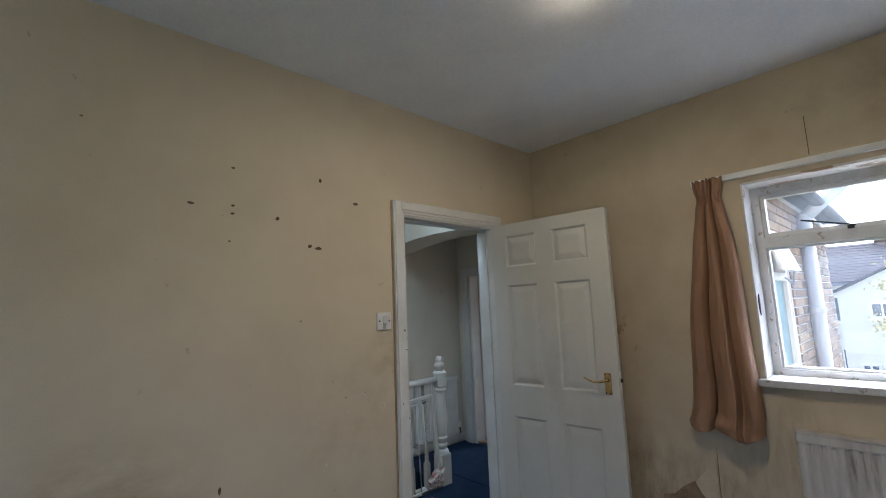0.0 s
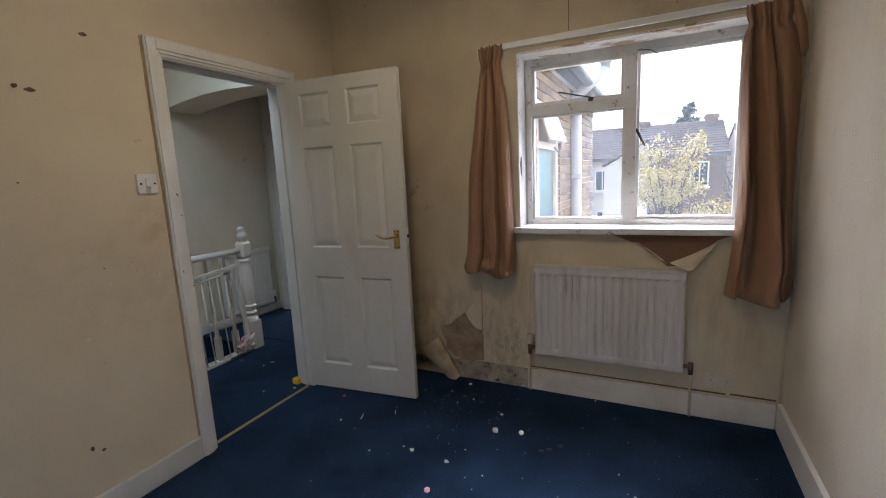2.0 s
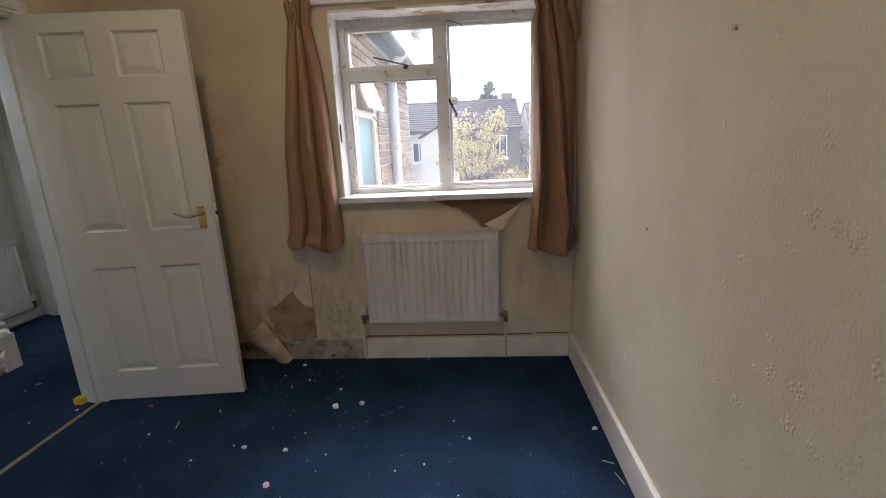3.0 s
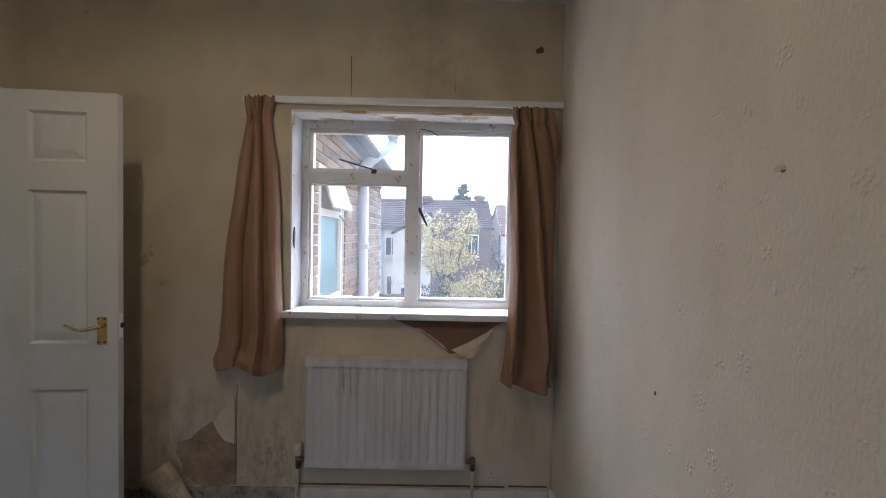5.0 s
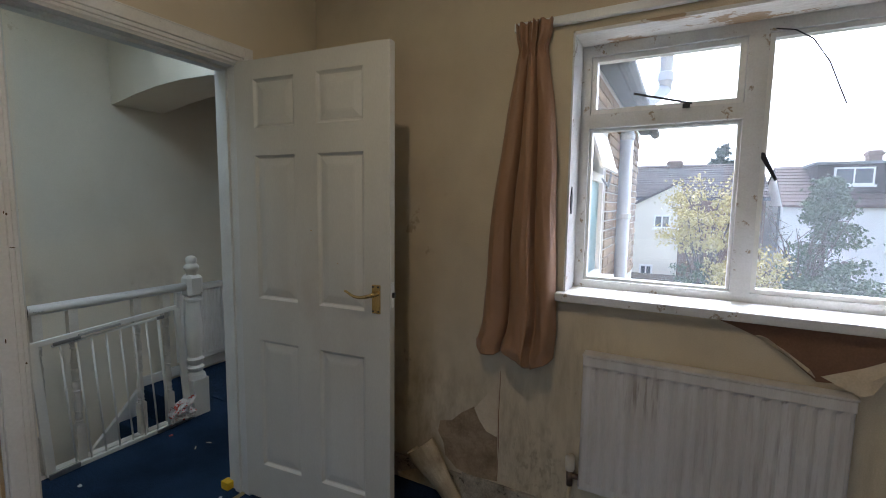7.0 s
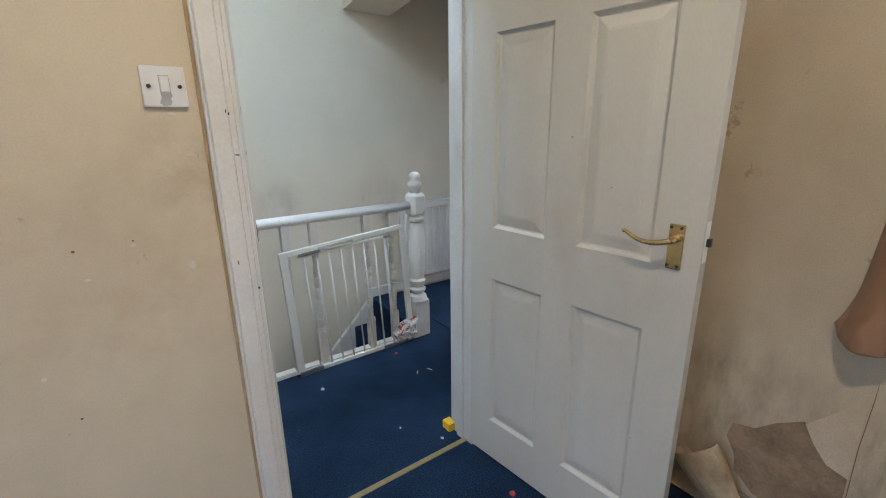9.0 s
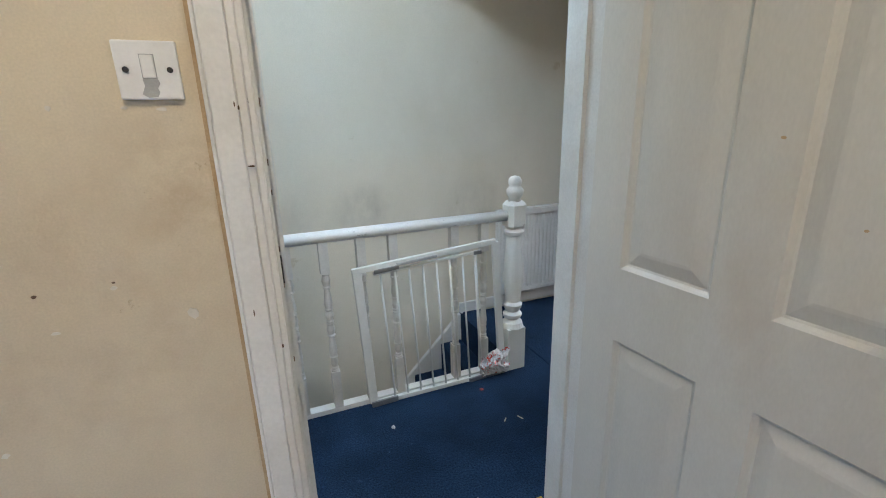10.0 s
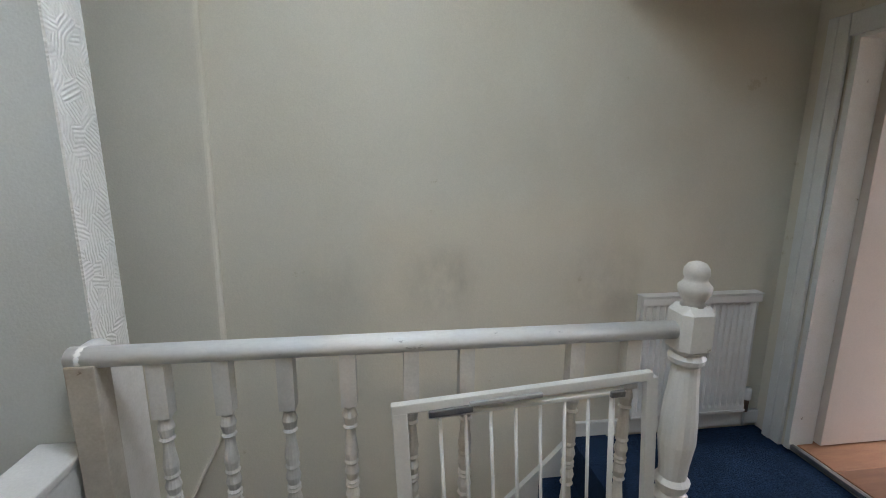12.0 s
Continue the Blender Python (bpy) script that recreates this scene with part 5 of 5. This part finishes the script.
def fence(x0, x1, y0, y1, top):
    f = thing("garden_fence", (x0, y0, GZ), "weathered wooden garden fence", "fence")
    n = int(max(abs(x1 - x0), abs(y1 - y0)) / 1.8)
    for i in range(n):
        xa, xb = x0 + (x1 - x0) * i / n, x0 + (x1 - x0) * (i + 1) / n
        ya, yb = y0 + (y1 - y0) * i / n, y0 + (y1 - y0) * (i + 1) / n
        part("fence_panel", boxes((min(xa, xb), max(xa, xb) + 0.04, min(ya, yb), max(ya, yb) + 0.04, GZ, top)), FENCE, f)
    return f


fence(8.0, 20.0, -4.2, -4.2, GZ + 1.7)
fence(19.0, 19.0, -12.0, 6.0, GZ + 1.8)


def far_window(parent, x, yc, zc, w, h, face=-1):
    f = part("window", boxes((x + face * 0.06, x, yc - w / 2, yc + w / 2, zc - h / 2, zc + h / 2)), PAINT, parent, "white framed window")
    part("pane", boxes((x + face * 0.075, x + face * 0.061, yc - w / 2 + 0.07, yc - 0.03, zc - h / 2 + 0.07, zc + h / 2 - 0.07), (x + face * 0.075, x + face * 0.061, yc + 0.03, yc + w / 2 - 0.07, zc - h / 2 + 0.07, zc + h / 2 - 0.07)), DARK_PANE, f)
    part("sill", boxes((x + face * 0.16, x, yc - w / 2 - 0.05, yc + w / 2 + 0.05, zc - h / 2 - 0.08, zc - h / 2)), PAINT, f)


def tiled_slope(parent, a, b, y0, y1, rows, material):
    """Courses of tiles from the eaves a=(x, z) to the ridge b."""
    bm = bmesh.new()
    for i in range(rows):
        f0, f1 = i / rows, (i + 1.15) / rows
        xa, za = a[0] + (b[0] - a[0]) * f0, a[1] + (b[1] - a[1]) * f0
        xb, zb = a[0] + (b[0] - a[0]) * min(f1, 1), a[1] + (b[1] - a[1]) * min(f1, 1)
        vs = [bm.verts.new(p) for p in ((xa, y0, za + 0.05), (xa, y1, za + 0.05), (xb, y1, zb + 0.02), (xb, y0, zb + 0.02), (xa, y0, za - 0.06), (xa, y1, za - 0.06), (xb, y1, zb - 0.08), (xb, y0, zb - 0.08))]
        for q in ((0, 1, 2, 3), (7, 6, 5, 4), (0, 4, 5, 1), (3, 2, 6, 7), (0, 3, 7, 4), (1, 5, 6, 2)):
            bm.faces.new([vs[k] for k in q])
    part("roof", bm, material, parent, "brown tiled roof slope")


def chimney(parent, x, y, z0, z1, w=0.9, d=0.6, pots=True):
    c = part("chimney", soft(boxes((x - d / 2, x + d / 2, y - w / 2, y + w / 2, z0, z1), (x - d / 2 - 0.06, x + d / 2 + 0.06, y - w / 2 - 0.06, y + w / 2 + 0.06, z1 - 0.22, z1 - 0.08)), 0.02, 1), FAR_BRICK, parent, "brick chimney stack")
    for k in (-0.22, 0.22) if pots else ():
        b = bmesh.new()
        lathe(b, [(0.12, z1), (0.10, z1 + 0.28), (0.12, z1 + 0.32)], x, y + k * w, 10)
        part("pot", b, ROOF_RED, c)


# terrace behind the gardens
h1 = thing("terraced_house", (27, 0, GZ), "cream rendered terraced house with brown tiled roof", "house")
part("wall", boxes((25.0, 31.0, 0.7, 12.0, GZ, 1.9)), RENDER_C, h1)
part("wall", boxes((25.0, 31.0, -3.0, 0.7, GZ, 1.9)), FAR_BRICK, h1, "brown brick rear wall")
gable = prism([(25.0, 1.9), (28.0, 3.55), (31.0, 1.9)], "y", -3.0, -2.75)
part("wall", gable, FAR_BRICK, h1)
tiled_slope(h1, (24.7, 1.85), (28.0, 3.62), -3.1, 12.2, 14, ROOF)
tiled_slope(h1, (31.3, 1.85), (28.0, 3.62), -3.1, 12.2, 8, ROOF)
chimney(h1, 28.0, -2.55, 3.0, 3.95, 0.6, 0.6, False)
chimney(h1, 28.0, 0.75, 3.0, 3.85, 0.7, 0.6, False)
for yc, zc, w, h in ((2.55, 0.75, 0.75, 1.1), (5.2, 0.75, 0.9, 1.1), (-1.9, 0.9, 0.8, 1.2), (2.5, -1.45, 0.7, 1.2), (5.2, -1.4, 1.0, 1.3)):
    far_window(h1, 25.0, yc, zc, w, h)
part("downpipe", tube([(24.93, 3.05, GZ), (24.93, 3.05, 1.85)], 0.05, 8), PIPE_GREY, h1)
part("gutter", boxes((24.6, 24.72, -3.1, 12.2, 1.72, 1.84)), GUTTER, h1)
h1b = thing("rear_wing", (22.5, 1.2, GZ), "cream rendered two-storey rear wing with mono-pitch roof", "house")
part("wall", prism([(0.35, GZ), (2.05, GZ), (2.05, 1.45), (0.35, 2.35)], "x", 21.0, 25.0), RENDER_C, h1b)
part("roof", prism([(0.28, 2.42), (2.12, 1.44), (2.12, 1.52), (0.28, 2.50)], "x", 20.85, 25.0), ROOF, h1b)
for yc, zc, w, h in ((0.95, 0.80, 0.62, 0.55), (1.45, -1.5, 0.5, 1.0)):
    far_window(h1b, 21.0, yc, zc, w, h)

h2 = thing("detached_house", (27, -7, GZ), "white rendered house with reddish roof and dormer", "house")
part("wall", boxes((24.0, 31.0, -12.5, -3.45, GZ, 1.55)), RENDER_W, h2)
part("wall", prism([(24.0, 1.55), (26.5, 3.25), (31.0, 1.55)], "y", -3.70, -3.45), RENDER_W, h2)
tiled_slope(h2, (23.8, 1.5), (26.5, 3.28), -12.7, -3.4, 12, ROOF_RED)
tiled_slope(h2, (31.2, 1.5), (26.5, 3.28), -12.7, -3.4, 8, ROOF_RED)
dormer = part("dormer", boxes((24.4, 26.5, -7.6, -4.55, 2.10, 3.20)), ROOF, h2, "tile-hung flat-roofed dormer")
part("dormer_roof", boxes((24.25, 26.6, -7.75, -4.4, 3.20, 3.30)), FELT, dormer)
far_window(h2, 24.4, -5.70, 2.72, 1.25, 0.70)
chimney(h2, 27.0, -6.95, 2.8, 3.95, 0.45, 0.5, False)
for yc, zc, w, h in ((-7.3, 0.35, 1.1, 1.1), (-9.6, 0.35, 1.1, 1.1), (-5.2, -1.6, 1.3, 1.3)):
    far_window(h2, 24.0, yc, zc, w, h)
part("downpipe", tube([(24.5, -3.40, GZ), (24.5, -3.40, 1.5)], 0.05, 8), GUTTER, h2)
h3 = thing("far_house", (36, -3, GZ), "distant brick houses with grey roofs", "house")
part("wall", boxes((38.0, 46.0, -16.0, 30.0, GZ, 1.6)), FAR_BRICK, h3)
tiled_slope(h3, (37.6, 1.6), (42.0, 3.4), -16.0, 30.0, 10, ROOF)


def tree(name, x, y, z_top, spread, leaf, material, count, label, trunk_r=0.09, cone=False, low=0.0, seed=1, bare=0.0):
    rnd = random.Random(seed)
    t = thing(name, (x, y, GZ), label, "tree")
    tall = z_top - GZ
    bm = bmesh.new()
    rod(bm, (x, y, GZ), (x + 0.05, y, GZ + tall * 0.45), trunk_r, trunk_r * 0.7, 10)
    tips = []
    if cone:
        rod(bm, (x + 0.05, y, GZ + tall * 0.45), (x, y, z_top - 0.1), trunk_r * 0.7, 0.02, 8)
        for k in range(60):
            h = low + (1 - low) * rnd.random()
            r = spread * (1 - h) ** 0.8 + 0.08
            a = rnd.uniform(0, 6.28)
            p0 = Vector((x, y, GZ + tall * h))
            p1 = p0 + Vector((r * math.cos(a), r * math.sin(a), rnd.uniform(-0.1, 0.25) * r))
            rod(bm, p0, p1, 0.02, 0.006, 5)
            tips += [p0.lerp(p1, f) for f in (0.35, 0.55, 0.75, 0.9, 1.0)]
    else:
        for k in range(26):
            a, h0 = rnd.uniform(0, 6.28), GZ + tall * rnd.uniform(0.18, 0.5)
            p0 = Vector((x + 0.02, y, h0))
            r = spread * rnd.uniform(0.35, 1.0)
            p1 = Vector((x + r * 0.55 * math.cos(a), y + r * 0.55 * math.sin(a), h0 + (z_top - h0) * rnd.uniform(0.35, 0.7)))
            p2 = Vector((x + r * math.cos(a), y + r * math.sin(a), min(z_top, p1.z + tall * rnd.uniform(0.0, 0.28))))
            rod(bm, p0, p1, trunk_r * 0.35, trunk_r * 0.2, 6)
            rod(bm, p1, p2, trunk_r * 0.2, 0.006, 5)
            for q in range(4):
                p3 = p1.lerp(p2, rnd.uniform(0.1, 1)) + Vector((rnd.uniform(-1, 1), rnd.uniform(-1, 1), rnd.uniform(-0.3, 1))) * spread * 0.28
                rod(bm, p1.lerp(p2, rnd.random()), p3, 0.010, 0.004, 4)
                if rnd.random() > bare:
                    tips += [p3, p1.lerp(p3, 0.6), p2]
    part("trunk", bm, BARK, t)
    verts, faces = [], []
    for k in range(count):
        c = rnd.choice(tips) + Vector((rnd.gauss(0, 1), rnd.gauss(0, 1), rnd.gauss(0, 0.8))) * spread * (0.07 if cone else 0.11)
        u = Vector((rnd.uniform(-1, 1), rnd.uniform(-1, 1), rnd.uniform(-1, 1))).normalized() * leaf * rnd.uniform(0.6, 1.2)
        w = u.cross(Vector((rnd.uniform(-1, 1), rnd.uniform(-1, 1), rnd.uniform(-1, 1)))).normalized() * leaf * 0.55
        i = len(verts)
        verts += [tuple(c - u), tuple(c + w), tuple(c + u), tuple(c - w)]
        faces.append((i, i + 1, i + 2, i + 3))
    me = bpy.data.meshes.new("crown")
    me.from_pydata(verts, [], faces)
    me.materials.append(material)
    ob = new("crown", me)
    ob.parent = t
    ob.matrix_parent_inverse = Matrix.Translation((-x, -y, -GZ))
    tagged(ob, kind="stuff")
    return t


tree("tree", 14.0, -0.35, 2.15, 1.15, 0.050, LEAF_Y, 4600, "small tree with thinning yellow autumn leaves", 0.07, seed=3, bare=0.35)
tree("tree", 15.0, -2.9, 2.05, 1.5, 0.055, LEAF_G, 13000, "bushy dark green garden tree", 0.10, cone=True, low=0.15, seed=5)
tree("shrub", 13.0, -1.1, 0.4, 0.9, 0.045, LEAF_Y, 3000, "yellowing shrub in the garden", 0.04, seed=8)
tree("shrub", 13.5, -2.6, -0.1, 1.3, 0.05, LEAF_G, 5000, "dark green garden shrub", 0.05, seed=9)
tree("shrub", 12.8, -0.1, 0.0, 0.5, 0.04, LEAF_G, 2000, "small dark green bush", 0.04, seed=10)
tree("tree", 14.5, -2.4, 1.5, 1.1, 0.03, LEAF_G, 500, "bare twiggy garden tree", 0.06, seed=12, bare=0.9)
tree("tree", 36.0, -1.9, 5.5, 2.0, 0.16, LEAF_D, 5000, "dark conifer rising behind the roofs", 0.2, cone=True, low=0.3, seed=6)

# ---------------------------------------------------------------- laminate planks and bricks
def shared(name, bm, material):
    me = bpy.data.meshes.new(name)
    bm.to_mesh(me)
    bm.free()
    me.materials.append(material)
    return me


plank_me = shared("plank", soft(boxes((-0.598, 0.598, -0.0945, 0.0945, -0.006, 0.0)), 0.002, 1), PLANK)
short_me = shared("plank", soft(boxes((-0.398, 0.398, -0.0945, 0.0945, -0.006, 0.0)), 0.002, 1), PLANK)
for i in range(14):
    start = 3.672
    for j in range(3):
        short = i % 2 and j == 0
        ob = new("plank", short_me if short else plank_me)
        ob.parent = floor_far
        ob.location = (start + (0.4 if short else 0.6), 3.62 - 0.19 * i, -0.004)
        start += 0.8 if short else 1.2
brick_me = shared("brick", soft(boxes((-0.1075, 0.1075, -0.010, 0.010, -0.0325, 0.0325)), 0.004, 1), BRICK)
half_me = shared("brick", soft(boxes((-0.051, 0.051, -0.010, 0.010, -0.0325, 0.0325)), 0.004, 1), BRICK)
random.seed(31)
COURSE = 0.075
for j in range(22):
    z = 0.64 + COURSE * j
    i = 0
    x = 2.99 + (0.1125 if j % 2 else 0.0)
    while x < 7.0:
        c = x + 0.1075
        cut_left, cut_right = c - 0.1075, c + 0.1075
        in_win = 0.80 < z < 1.92 and cut_right > 3.74 and cut_left < 4.53
        if not in_win and cut_right < 7.05:
            ob = new("brick", brick_me)
            ob.parent = ext
            ob.location = (c, WY + random.uniform(-0.003, 0.002), z)
        elif in_win and cut_left < 3.74 - 0.105:
            ob = new("brick", half_me)
            ob.parent = ext
            ob.location = (cut_left + 0.051, WY, z)
        elif in_win and cut_right > 4.53 + 0.105:
            ob = new("brick", half_me)
            ob.parent = ext
            ob.location = (cut_right - 0.051, WY, z)
        x += 0.225
